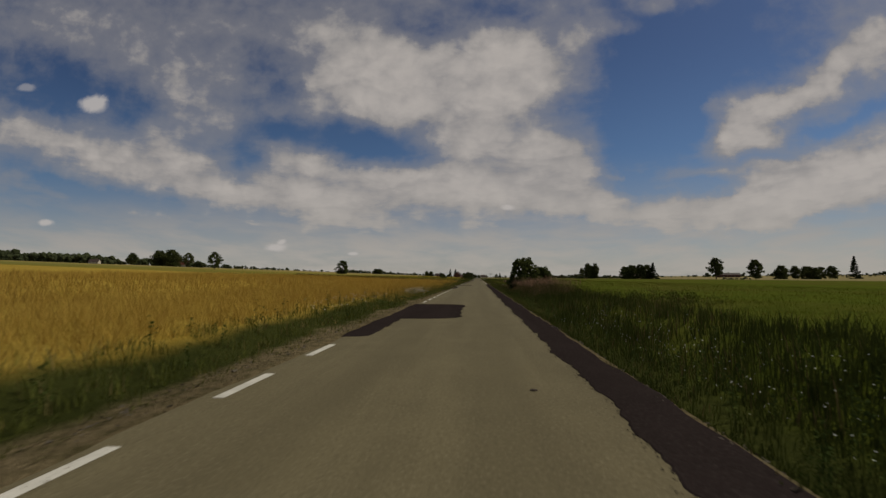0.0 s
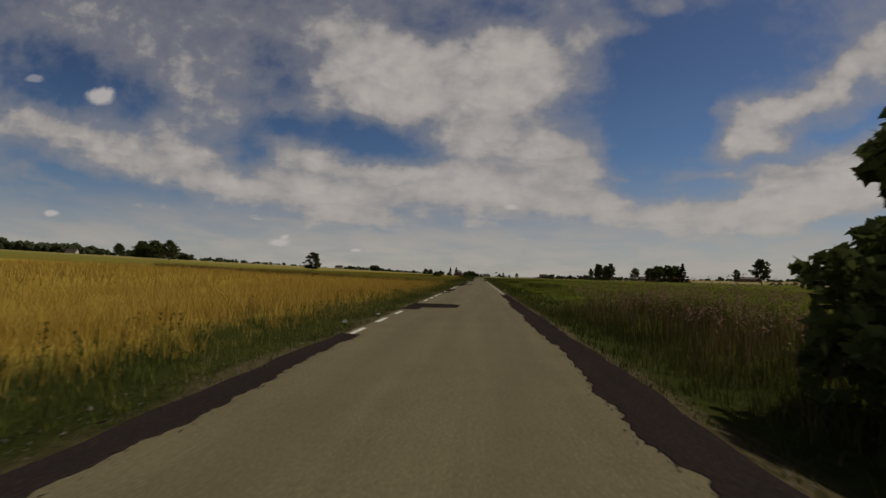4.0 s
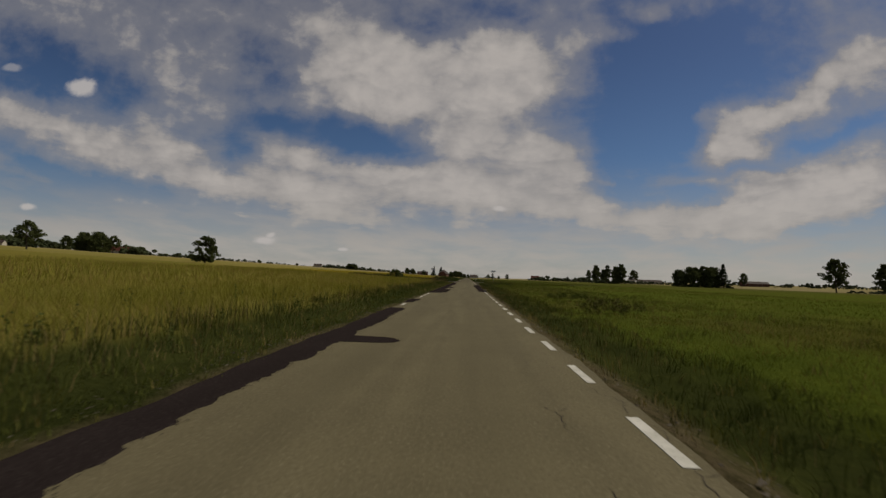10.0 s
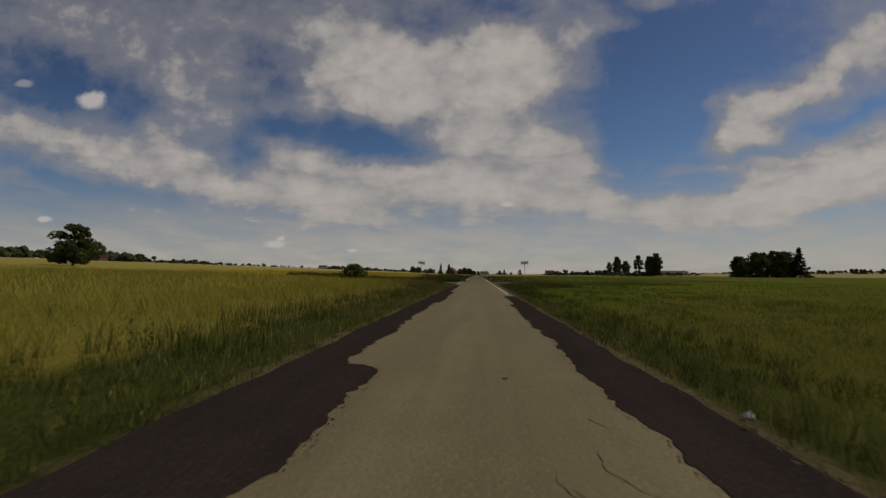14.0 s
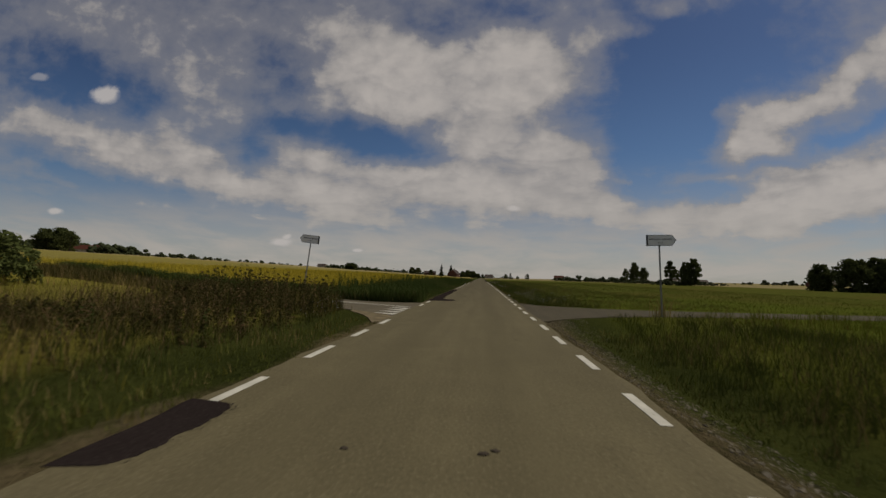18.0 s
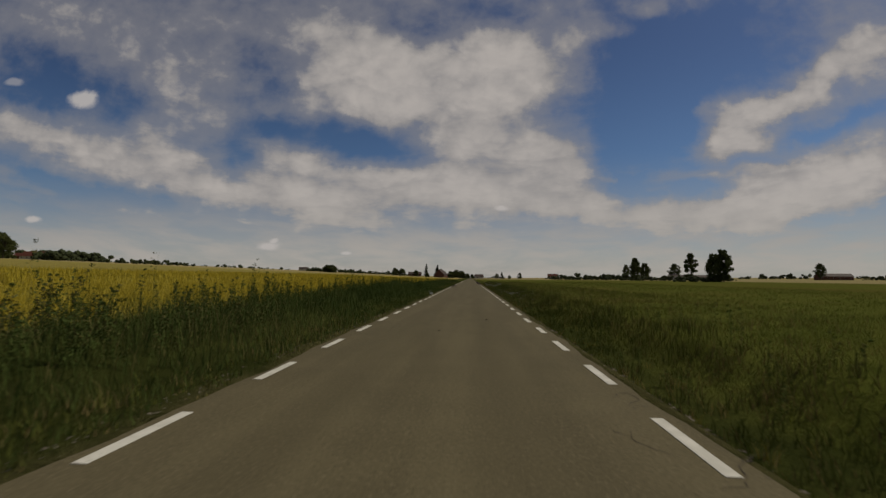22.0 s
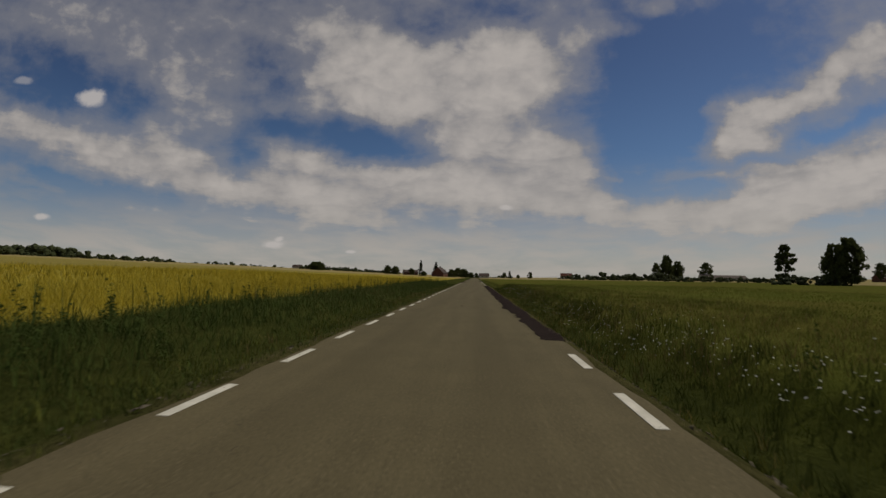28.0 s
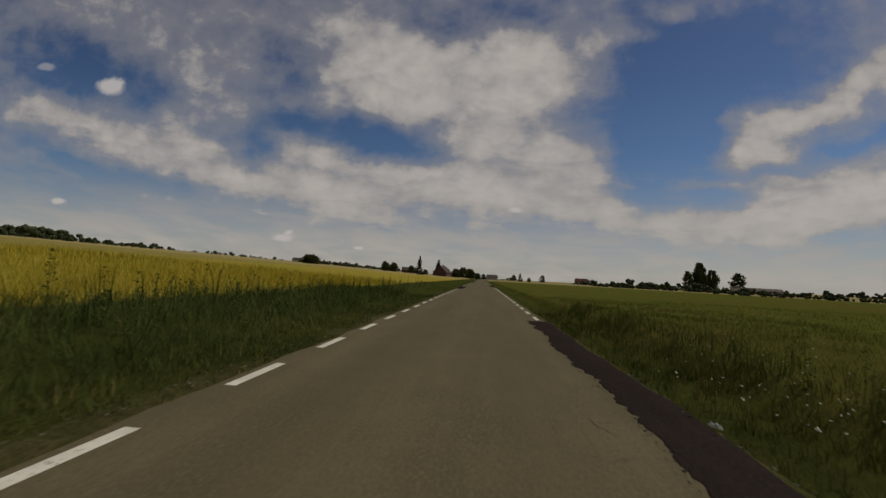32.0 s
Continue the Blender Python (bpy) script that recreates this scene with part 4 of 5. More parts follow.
def far_wood(name, path, spacing, height, vary, seed, label, size=1.0, per=18):
    """A distant belt of trees as one mass of leaf clumps; path: points x, y."""
    r = np.random.default_rng(seed)
    cs, rs = [], []
    for (xa, ya), (xb, yb) in zip(path, path[1:]):
        n = max(1, int(math.hypot(xb - xa, yb - ya) / spacing))
        for k in range(n):
            t = (k + r.uniform(0, 1)) / n
            x, y = xa + (xb - xa) * t + r.normal() * spacing * 0.2, ya + (yb - ya) * t + r.normal() * spacing
            x = lay(x, y)
            h = height * (1 + vary * r.normal() * 0.5 + 0.35 * vary * math.sin(x * 0.021 + y * 0.013 + seed))
            h = max(h, height * 0.4)
            z0 = float(land(x, y))
            for q in range(8):
                f = (q // 2 + 0.4) / 4
                wide = 0.62 * math.sqrt(max(0.05, 1 - f ** 2))
                cs.append((x + r.normal() * h * wide, y + r.normal() * h * wide * 0.6, z0 + h * (0.05 + 0.66 * f)))
                rs.append(h * 0.27 * r.uniform(0.85, 1.2))
    ob = soup(name, leaf_cloud(np.array(cs), np.array(rs), per, height * 0.05 * size, seed), 4, LEAF)
    # the dense heart of each clump: solid lumps, its shade in the darker colour
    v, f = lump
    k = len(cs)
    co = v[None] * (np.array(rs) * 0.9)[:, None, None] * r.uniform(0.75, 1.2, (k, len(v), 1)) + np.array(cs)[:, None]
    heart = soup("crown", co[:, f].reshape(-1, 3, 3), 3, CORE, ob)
    heart["label"] = "dense inner foliage with its shade in the colour"
    return tagged(ob, label, "woodland", kind="stuff")


far_wood("far_wood", [(-1010, 714), (-820, 690), (-655, 684)], 7, 15, 0.35, 3, "dark wood along the edge of a wheat field")
far_wood("far_wood", [(-1700, 1040), (-1300, 1090), (-1150, 1095)], 11, 30, 0.3, 5, "dark distant wood on a rise")
far_wood("far_wood", [(-1150, 1095), (-950, 1090), (-810, 1085)], 10, 22, 0.3, 6, "dark distant wood on a rise")
far_wood("far_wood", [(-545, 726), (-520, 729)], 5, 11, 0.4, 33, "small dark copse in front of a red-roofed farm")
far_wood("far_wood", [(-700, 852), (-560, 864), (-440, 870)], 8, 5.76, 0.6, 8, "low dark hedge behind a red-roofed farm")
far_wood("hedgerow", [(-1150, 1500), (-900, 1470)], 9, 8.64, 0.7, 9, "broken dark line of distant trees")
far_wood("hedgerow", [(-900, 1470), (-420, 1380)], 14, 6.48, 0.9, 10, "broken dark line of distant trees")
far_wood("hedgerow", [(-420, 1260), (-190, 1140)], 6, 6.12, 0.8, 12, "broken dark line of distant trees")
far_wood("hedgerow", [(-260, 1080), (-120, 1050)], 4.5, 5.04, 0.8, 13, "broken dark line of distant trees")
far_wood("hedgerow", [(-70, 1080), (60, 1110)], 4.5, 5.04, 0.7, 14, "dark trees where the road meets the skyline")
far_wood("hedgerow", [(110, 936), (260, 960)], 4.5, 5.4, 0.8, 15, "dark line of distant trees beyond a meadow")
far_wood("hedgerow", [(170, 738), (300, 756)], 4, 3.96, 0.7, 19, "dark line of distant trees beyond a meadow")
far_wood("hedgerow", [(75, 690), (165, 702)], 4.5, 5.76, 0.8, 31, "low dark trees and conifers beyond a meadow")
far_wood("hedgerow", [(120, 600), (205, 606)], 3.5, 2.74, 0.8, 20, "low dark bushes beyond a meadow")
far_wood("hedgerow", [(420, 1140), (1400, 1320)], 11, 6.48, 0.8, 16, "broken dark line of distant trees beyond stubble")
far_wood("hedgerow", [(480, 810), (760, 780)], 9, 4.32, 0.9, 17, "broken dark line of distant trees beyond stubble")
far_wood("hedgerow", [(640, 540), (1100, 420)], 8, 3.96, 0.9, 18, "dark line of distant trees beyond stubble")
far_wood("hedgerow", [(180, 322.8), (205, 328.8)], 2.2, 1.73, 0.7, 41, "low dark scrub between field trees")
far_wood("hedgerow", [(110, 483.6), (126, 484.8)], 1.8, 2.6, 0.7, 42, "low dark scrub round a slender tree")
far_wood("hedgerow", [(-1350, 1620), (-1150, 1590)], 9, 5.76, 0.8, 21, "dark line of distant trees beyond wheat")


def bush(name, x, y, height, spread, seed, label, mat=BUSH, clumps=44, per=90, size=0.085, stretch=1.0):
    r = np.random.default_rng(seed)
    base = new(name)
    z = float(land(x, y))
    base.location = (x, y, z)
    bm = bmesh.new()
    cs, rs = [], []
    for k in range(clumps):
        t = r.uniform(0, 1)
        ang = r.uniform(0, 2 * math.pi)
        rr = spread * math.sqrt(max(0.05, 1 - t * t * 0.85)) * r.uniform(0.1, 1.0) ** 0.6
        cs.append((stretch * rr * math.cos(ang), rr * math.sin(ang), height * (0.08 + 0.86 * t) * (1 - 0.25 * (rr / spread) ** 2)))
        rs.append(spread * r.uniform(0.12, 0.25))
        if height > 1.5 and k % 3 == 0:
            limb(bm, (0.1 * rr * math.cos(ang), 0.1 * rr * math.sin(ang), -0.1), cs[-1], 0.035, 0.008, 5)
    if height > 1.5:
        part("stems", bm, BARK, base)
    soup("leaves", leaf_cloud(np.array(cs), np.array(rs), per, size, seed + 3), 4, mat, base)
    return tagged(base, label, "bush")


bush("large_bush", 5.6, 51.2, 4.1, 2.0, 5, "tall dark green bush in roadside reeds", BUSH, 130, 70, 0.12)
bush("large_bush", 8.4, 55.5, 2.9, 1.6, 6, "spreading dark green bush in roadside reeds", BUSH, 100, 70, 0.12)
bush("field_bush", -18.4, 220.5, 2.0, 2.1, 7, "low wide dark green bush in pale grass", BUSH, 60, 110, 0.09)
bush("bramble", 6.8, 101.16, 0.6, 0.8, 8, "low tangled bramble in a meadow", SHADED_GRASS, 46, 60, 0.035, 2.0)
bush("bramble", 9.3, 102.6, 0.6, 1.2, 9, "low tangled bramble in a meadow", SHADED_GRASS, 46, 60, 0.035, 2.0)
bush("bramble", 6.6, 135.48, 0.65, 0.9, 10, "low tangled bramble in a meadow", SHADED_GRASS, 46, 60, 0.035, 2.0)
bush("bramble", 8.5, 21.9, 0.62, 2.0, 12, "dark low bramble beside a ditch", SHADED_GRASS, 46, 60, 0.035, 2.0)
bush("bramble", 10.3, 23.88, 0.56, 1.8, 13, "dark low bramble beside a ditch", SHADED_GRASS, 46, 60, 0.035, 2.0)
bush("bramble", 8.4, 149.1, 0.4, 1.4, 14, "low tangled bramble in a meadow", SHADED_GRASS, 46, 60, 0.035, 2.0)

# ---- buildings ----


def house(name, x, y, w, d, wall, roof, turn, wall_mat, roof_mat, label, windows=3, chimney=True):
    x = lay(x, y)
    base = new(name)
    base.matrix_world = pose(x, y, float(land(x, y)) - 0.1, 0, 0, turn)
    bm = bmesh.new()
    v = [bm.verts.new(p) for p in [(-w / 2, -d / 2, 0), (w / 2, -d / 2, 0), (w / 2, d / 2, 0), (-w / 2, d / 2, 0), (-w / 2, -d / 2, wall), (w / 2, -d / 2, wall),
                                   (w / 2, d / 2, wall), (-w / 2, d / 2, wall), (-w / 2, 0, wall + roof), (w / 2, 0, wall + roof)]]
    for q in [(0, 1, 5, 4), (2, 3, 7, 6), (1, 2, 6, 9, 5), (3, 0, 4, 8, 7)]:
        bm.faces.new([v[k] for k in q])
    part("wall", bm, wall_mat, base)
    o, th = 0.5, 0.25
    for s in (-1, 1):
        bm = bmesh.new()
        e = wall - o * roof / (d / 2)
        pts = [(-w / 2 - o, s * (d / 2 + o), e), (w / 2 + o, s * (d / 2 + o), e), (w / 2 + o, 0, wall + roof), (-w / 2 - o, 0, wall + roof)]
        lo = [bm.verts.new(p) for p in pts]
        hi = [bm.verts.new((p[0], p[1], p[2] + th)) for p in pts]
        for q in [(0, 1, 2, 3)]:
            bm.faces.new([lo[k] for k in q])
            bm.faces.new([hi[k] for k in q])
        for k in range(4):
            bm.faces.new([lo[k], lo[(k + 1) % 4], hi[(k + 1) % 4], hi[k]])
        bmesh.ops.recalc_face_normals(bm, faces=bm.faces)
        part("roof", bm, roof_mat, base)
    for k in range(windows):
        cx = -w / 2 + w * (k + 0.5) / windows
        bm = bmesh.new()
        bmesh.ops.create_cube(bm, size=1, matrix=Matrix.Translation((cx, -d / 2 - 0.02, wall * 0.55)) @ Matrix.Diagonal((min(1.2, w / windows * 0.5), 0.12, wall * 0.42, 1)))
        frame_ob = part("window", bm, PLASTER, base)
        bm = bmesh.new()
        bmesh.ops.create_cube(bm, size=1, matrix=Matrix.Translation((cx, -d / 2 - 0.07, wall * 0.55)) @ Matrix.Diagonal((min(1.0, w / windows * 0.42), 0.06, wall * 0.36, 1)))
        part("pane", bm, PANE, frame_ob)
    if chimney:
        bm = bmesh.new()
        bmesh.ops.create_cube(bm, size=1, matrix=Matrix.Translation((w * 0.2, 0.3, wall + roof + 0.3)) @ Matrix.Diagonal((0.6, 0.6, 1.8, 1)))
        part("chimney", bm, BRICK, base)
    return tagged(base, label, "house")


house("farmhouse", -40.5, 727.5, 14, 12, 3.6, 5.2, 76, BRICK, ROOF_DARK, "old brick farmhouse with a steep dark roof", 3)
house("barn", -77.8, 774.5, 16, 8, 3.0, 2.6, 10, BRICK, ROOF_DARK, "low dark barn by a farmstead", 2, False)
house("farmhouse", -575, 754, 30, 16, 4.5, 6.0, 12, PLASTER, ROOF_RED, "large farmhouse with a bright red roof", 5)
house("barn", -601, 760, 18, 12, 4.0, 4.0, 12, BRICK, ROOF_RED, "farm barn with a red roof", 3, False)
house("shed", 296, 893, 11, 6, 7.0, 2.0, 0, PLASTER, ROOF_DARK, "small pale shed beside a tree", 1, False)
house("barn", 470, 828, 38, 12, 5.0, 3.5, -8, BRICK, ROOF_DARK, "long low brick farm building", 6, False)
house("barn", 330, 900, 40, 12, 4.5, 3.0, -4, PLASTER, ROOF_DARK, "long low pale farm building", 6, False)
house("house", -655, 645, 14, 9, 3.4, 4.0, 20, PLASTER, ROOF_DARK, "small white house at the edge of a wood", 3)
house("house", 4.7, 869.5, 12, 8, 3.2, 3.0, 8, PLASTER, ROOF_DARK, "small pale house beside the road", 2)
house("house", -470, 1350, 24, 12, 5.0, 5.0, 5, PLASTER, ROOF_DARK, "white house on the skyline", 4)
house("house", 130, 960, 16, 10, 4.0, 4.5, -10, PLASTER, ROOF_RED, "pale house with a red roof on the skyline", 3)

# ---- grass, crops and weeds ----


def scatter(x0, x1, y0, y1, density, fall=None):
    n = int((x1 - x0) * (y1 - y0) * density)
    x = rng.uniform(x0, x1, n)
    y = rng.uniform(y0, y1, n)
    if fall is not None:
        keep = rng.uniform(0, 1, n) < fall(x, y)
        x, y = x[keep], y[keep]
    keep = ~(side_left_mask(x, y) | side_right_mask(x, y))
    keep &= ~((y > 219.0) & (y < 229.8) & (x < 0) & (x > -3.1 - 0.5 * np.clip(y - 218.9, 0, 3.4))) & ~((y > 219.9) & (y < 228) & (x > 0) & (x < 4.4))
    return x[keep], y[keep]


def blades(name, x, y, height, width, lean, mat, label, bent=True, tuft=1, clump=0.0):
    """Grass: each blade stands on the land, bends over and ends in a point."""
    if tuft > 1:
        x, y, height = np.repeat(x, tuft), np.repeat(y, tuft), np.repeat(height, tuft)
        x, y = x + rng.normal(size=x.size) * clump, y + rng.normal(size=x.size) * clump
        height = height * rng.uniform(0.55, 1.1, x.size)
    n = x.size
    z = land(x, y) - 0.02
    a = rng.uniform(0, 2 * np.pi, n)
    wx, wy = np.cos(a) * width * 0.5, np.sin(a) * width * 0.5
    b = rng.uniform(0, 2 * np.pi, n)
    ln = height * lean * rng.uniform(0.2, 1.0, n)
    lx, ly = np.cos(b) * ln, np.sin(b) * ln
    base = np.stack([x, y, z], 1)
    w3 = np.stack([wx, wy, 0 * wx], 1)
    tip = base + np.stack([lx, ly, height], 1)
    if not bent:
        ob = soup(name, np.stack([base - w3, base + w3, tip], 1), 3, mat)
    else:
        mid = base + np.stack([lx * 0.3, ly * 0.3, height * 0.6], 1)
        co = np.stack([base - w3, base + w3, mid + w3 * 0.8, mid - w3 * 0.8, tip], 1)
        me = bpy.data.meshes.new(name)
        me.vertices.add(n * 5)
        me.vertices.foreach_set("co", co.reshape(-1).astype(np.float32))
        k = 5 * np.arange(n)[:, None]
        loops = np.concatenate([k + np.array([0, 1, 2, 3]), k + np.array([3, 2, 4])], 1).reshape(-1)
        me.loops.add(n * 7)
        me.loops.foreach_set("vertex_index", loops.astype(np.int32))
        me.polygons.add(n * 2)
        st = np.stack([7 * np.arange(n), 7 * np.arange(n) + 4], 1).reshape(-1)
        me.polygons.foreach_set("loop_start", st.astype(np.int32))
        me.polygons.foreach_set("loop_total", np.tile(np.array([4, 3], np.int32), n))
        me.materials.append(mat)
        me.update(calc_edges=True)
        ob = new(name, me)
    return tagged(ob, label, "grass", kind="stuff")


def lattice(x, y, cell, seed):
    """Smooth random field between 0 and 1, with patches of about the cell's size."""
    u, v = x / cell, y / cell
    i, j = np.floor(u).astype(np.int64), np.floor(v).astype(np.int64)
    fu, fv = smooth01(u - i), smooth01(v - j)

    def at(a, b):
        h = (a * 374761393 + b * 668265263 + seed * 974711) & 0x7FFFFFFF
        h = ((h ^ (h >> 13)) * 1274126177) & 0x7FFFFFFF
        return ((h ^ (h >> 16)) % 10007) / 10007.0

    return (at(i, j) * (1 - fu) + at(i + 1, j) * fu) * (1 - fv) + (at(i, j + 1) * (1 - fu) + at(i + 1, j + 1) * fu) * fv


def uneven(x, y, k=1.0):
    """Height of growth: drifts of a few metres with smaller tussocks on them."""
    return 0.32 + 0.42 * lattice(x, y, 2.6 / k, 3) + 0.36 * lattice(x, y, 0.8 / k, 5) + 0.22 * lattice(x, y, 0.3 / k, 8)


def grow(name, x0, x1, y0, y1, density, height, width, lean, mat, label, rise=0.0, bent=True, tuft=1, clump=0.05, fade=0.0):
    """rise: how far from the inner edge the growth reaches its full height."""
    inner = x1 if x1 < 0 else x0

    def fall(x, y):
        return 1 / (1 + fade * np.abs(x - inner))

    x, y = scatter(x0, x1, y0, y1, density / tuft, fall if fade else None)
    keep = rng.uniform(0, 1, x.size) < 0.35 + 1.1 * lattice(x, y, 0.55, 21)
    x, y = x[keep], y[keep]
    h = height * np.clip(uneven(x, y), 0.25, 1.4) * rng.uniform(0.6, 1.1, x.size)
    # lower growth towards the side road
    gap_left = 222.1 - 0.36 * (x + 3.0) - y
    h = h * np.where((x < 0) & (gap_left > -0.3), 0.5 + 0.5 * smooth01(gap_left / 1.6), 1.0)
    if rise:
        h = h * (0.3 + 0.7 * smooth01(np.abs(x - inner) / rise))
    return blades(name, x, y, h, width, lean, mat, label, bent, tuft, clump)


# left of the road
grow("verge_grass", -6.2, -3.0, 42, 219.6, 89, 0.36, 0.0112, 0.7, GRASS, "rough green grass along the road edge", 1.4, True, 6, 0.06)
grow("verge_grass", -6.2, -3.4, -12, 42, 89, 0.36, 0.0112, 0.7, GRASS, "rough green grass along the road edge", 1.0, True, 6, 0.06)
grow("verge_grass", -6.6, -4.9, 106, 214, 42, 0.74, 0.0099, 0.35, DRYGRASS, "tall pale seeding grass before the crop", 0.8, True, 5, 0.08)
# dark band at the foot of the crop, in the grass colour that holds shade
grow("verge_grass", -6.4, -4.5, 100, 214, 60, 0.5, 0.012, 0.7, SHADED_GRASS, "dark green rough grass before the crop", 0.6, True, 6, 0.08)
grow("dry_grass", -7.6, -4.5, 22, 108.5, 95, 0.74, 0.0092, 0.6, WHEAT, "tall golden dry grass before ripe wheat", 1.0, True, 6, 0.1)
grow("wheat", -16, -5.9, -12, 100.5, 240, 0.80, 0.0087, 0.75, WHEAT, "ripe golden wheat with drooping ears", 0.6, False, 5, 0.08, 0.16)
grow("wheat", -50, -16, -12, 100.5, 14, 0.85, 0.036, 0.5, WHEAT, "ripe golden wheat field", 0, False, 3, 0.2)
grow("oats", -16, -6.6, 100.5, 213, 160, 0.72, 0.0093, 0.85, OATS, "yellow-green oats mixed with grass", 0.8, False, 4, 0.07, 0.14)
grow("oats", -50, -16, 100.5, 223.2, 14, 0.7, 0.036, 0.5, OATS, "yellow-green oat field", 0, False, 3, 0.2)
grow("tall_weeds", -9.2, -3.2, 229.8, 298.8, 92, 0.85, 0.0136, 0.7, WEED, "tall dense dark green weeds and nettles on the verge", 2.8, True, 5, 0.09)
grow("tall_weeds", -9.2, -3.2, 297, 396, 92, 0.52, 0.0124, 1.1, WEED, "dense dark green weeds and nettles on the verge", 2.4, True, 5, 0.09)
grow("tall_weeds", -9.4, -4.6, 229.8, 414, 2.08, 1.25, 0.0248, 0.3, WEED, "tall thin dark weed stalks on the verge", 2.5, True, 3, 0.05)
grow("verge_grass", -4.6, -2.98, 229.8, 396, 81, 0.26, 0.0124, 0.6, GRASS, "short green grass along the road edge", 0.8, True, 6, 0.06)
grow("crop", -22, -9.0, 231.6, 414, 88, 0.85, 0.0161, 0.75, LATE, "bright yellow-green ripening crop", 0.5, False, 4, 0.1, 0.12)
grow("crop", -55, -22, 231.6, 420, 8, 0.85, 0.054, 0.5, LATE, "bright yellow-green ripening crop", 0, False, 3, 0.2)


def plants(name, x, y, height, label, mat, leaf=0.055, steps=9, per=7):
    """Branched weeds: leafy stalks that grow thinner to the top."""
    z = land(x, y)
    cs, rs = [], []
    for k in range(steps):
        f = (k + 0.7) / steps
        cs.append(np.stack([x + rng.normal(0, 0.03, x.size), y + rng.normal(0, 0.03, x.size), z + height * f], 1))
        rs.append(0.20 * height * (1.05 - f) * rng.uniform(0.5, 1.0, x.size) + 0.02)
    ob = soup(name, leaf_cloud(np.concatenate(cs), np.concatenate(rs), per, leaf, 77, 0.9), 4, mat)
    tagged(ob, label, "weeds", kind="stuff")
    blades("weed_stalks", x, y, height * 1.02, 0.014, 0.06, mat, "thin upright weed stalks")


n = 520
wx, wy = -rng.uniform(5.2, 9.4, n), rng.uniform(229.5, 306, n)
plants("tall_weeds", wx, wy, (0.6 + 0.65 * rng.uniform(0, 1, n)) * (0.6 + 0.6 * lattice(wx, wy, 4.0, 31)), "tall loose mugwort and nettles before a yellow crop", WEED, 0.028, 12, 12)
n = 620
wx, wy = -rng.uniform(4.4, 9.0, n), rng.uniform(230.4, 396, n)
plants("tall_weeds", wx, wy, (0.62 + 0.75 * rng.uniform(0, 1, n) ** 3) * (0.75 + 0.35 * smooth01((-wx - 4.4) / 2)) * np.where(wy > 300, 0.8, 1.2), "tall leafy mugwort and nettles on the verge", WEED, 0.026, 9, 9)
n = 200
wx, wy = -rng.uniform(4.3, 6.5, n), rng.uniform(-6, 98, n)
plants("green_weeds", wx, wy, rng.uniform(0.25, 0.6, n), "green leafy weeds at the edge of wheat", WEED, 0.022, 6)
n = 300
wx, wy = -rng.uniform(4.0, 9.5, n), rng.uniform(98.5, 219.6, n)
plants("green_weeds", wx, wy, rng.uniform(0.25, 0.6, n), "leafy weeds among pale grass", WEED, 0.022, 6)
n = 700
wx, wy = rng.uniform(3.0, 6.5, n), np.concatenate([rng.uniform(-6, 36, 350), rng.uniform(230.4, 396, 350)])
plants("ditch_weeds", wx, wy, rng.uniform(0.35, 0.8, n), "dark leafy weeds on the ditch side", WEED, 0.026, 6)
wx, wy = -rng.uniform(5.5, 46, 9000), 101.2 + rng.normal(0, 0.5, 9000)
blades("field_margin_weeds", wx, wy, rng.uniform(0.4, 0.85, 9000), 0.02, 0.5, REED, "brown-green weeds between two fields")
# weeds along the far side of the junction and round the near corner
jx = -rng.uniform(3.1, 34, 30000)
jy = 224.04 - 0.36 * (jx + 3.0) + 1.92 + 1.56 * np.exp(-(-jx - 3.0) / 1.6) + 0.15 + np.abs(rng.normal(0, 0.9, 30000))
blades("tall_weeds", jx, jy, 0.7 * np.clip(uneven(jx, jy), 0.3, 1.4) * rng.uniform(0.4, 1.2, 30000), 0.025, 0.7, WEED, "dense dark green weeds at the corner of the side road")
jx = -rng.uniform(5.2, 34, 24000)
jy = 224.04 - 0.36 * (jx + 3.0) - 1.92 - 1.56 * np.exp(-(-jx - 3.0) / 1.6) - 0.15 - np.abs(rng.normal(0, 0.85, 24000))
blades("verge_grass", jx, jy, 0.8 * np.clip(uneven(jx, jy), 0.3, 1.4) * rng.uniform(0.4, 1.2, 24000), 0.014, 0.6, SCRUB, "tall pale grass at the corner of the side road")
jx, jy = rng.normal(7.0, 0.22, 70), rng.normal(224.5, 0.2, 70)
blades("tall_weeds", jx, jy, rng.uniform(0.3, 1.1, 70), 0.016, 0.35, DRYGRASS, "tall pale weeds beside a sign post")
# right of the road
grow("verge_grass", 1.92, 5.6, -12, 66, 110, 0.46, 0.0136, 0.55, SHADED_GRASS, "dark rough grass on the ditch side", 1.2, True, 6, 0.07)
grow("reeds", 3.4, 8.2, 31.2, 67.2, 132, 1.35, 0.0081, 0.35, REED, "tall reddish reed grass beside the road", 1.4, True, 5, 0.08)
px, py = rng.uniform(3.9, 8.2, 2400), rng.uniform(32, 66.6, 2400)
pz = land(px, py) + 1.35 * np.clip(uneven(px, py), 0.4, 1.3) * rng.uniform(0.8, 1.1, 2400)
tagged(soup("reed_plumes", leaf_cloud(np.stack([px, py, pz], 1), np.full(2400, 0.075), 8, 0.026, 91, 2.2), 4, PLUME), "reddish feathery plumes of tall reed grass", "reeds", kind="stuff")
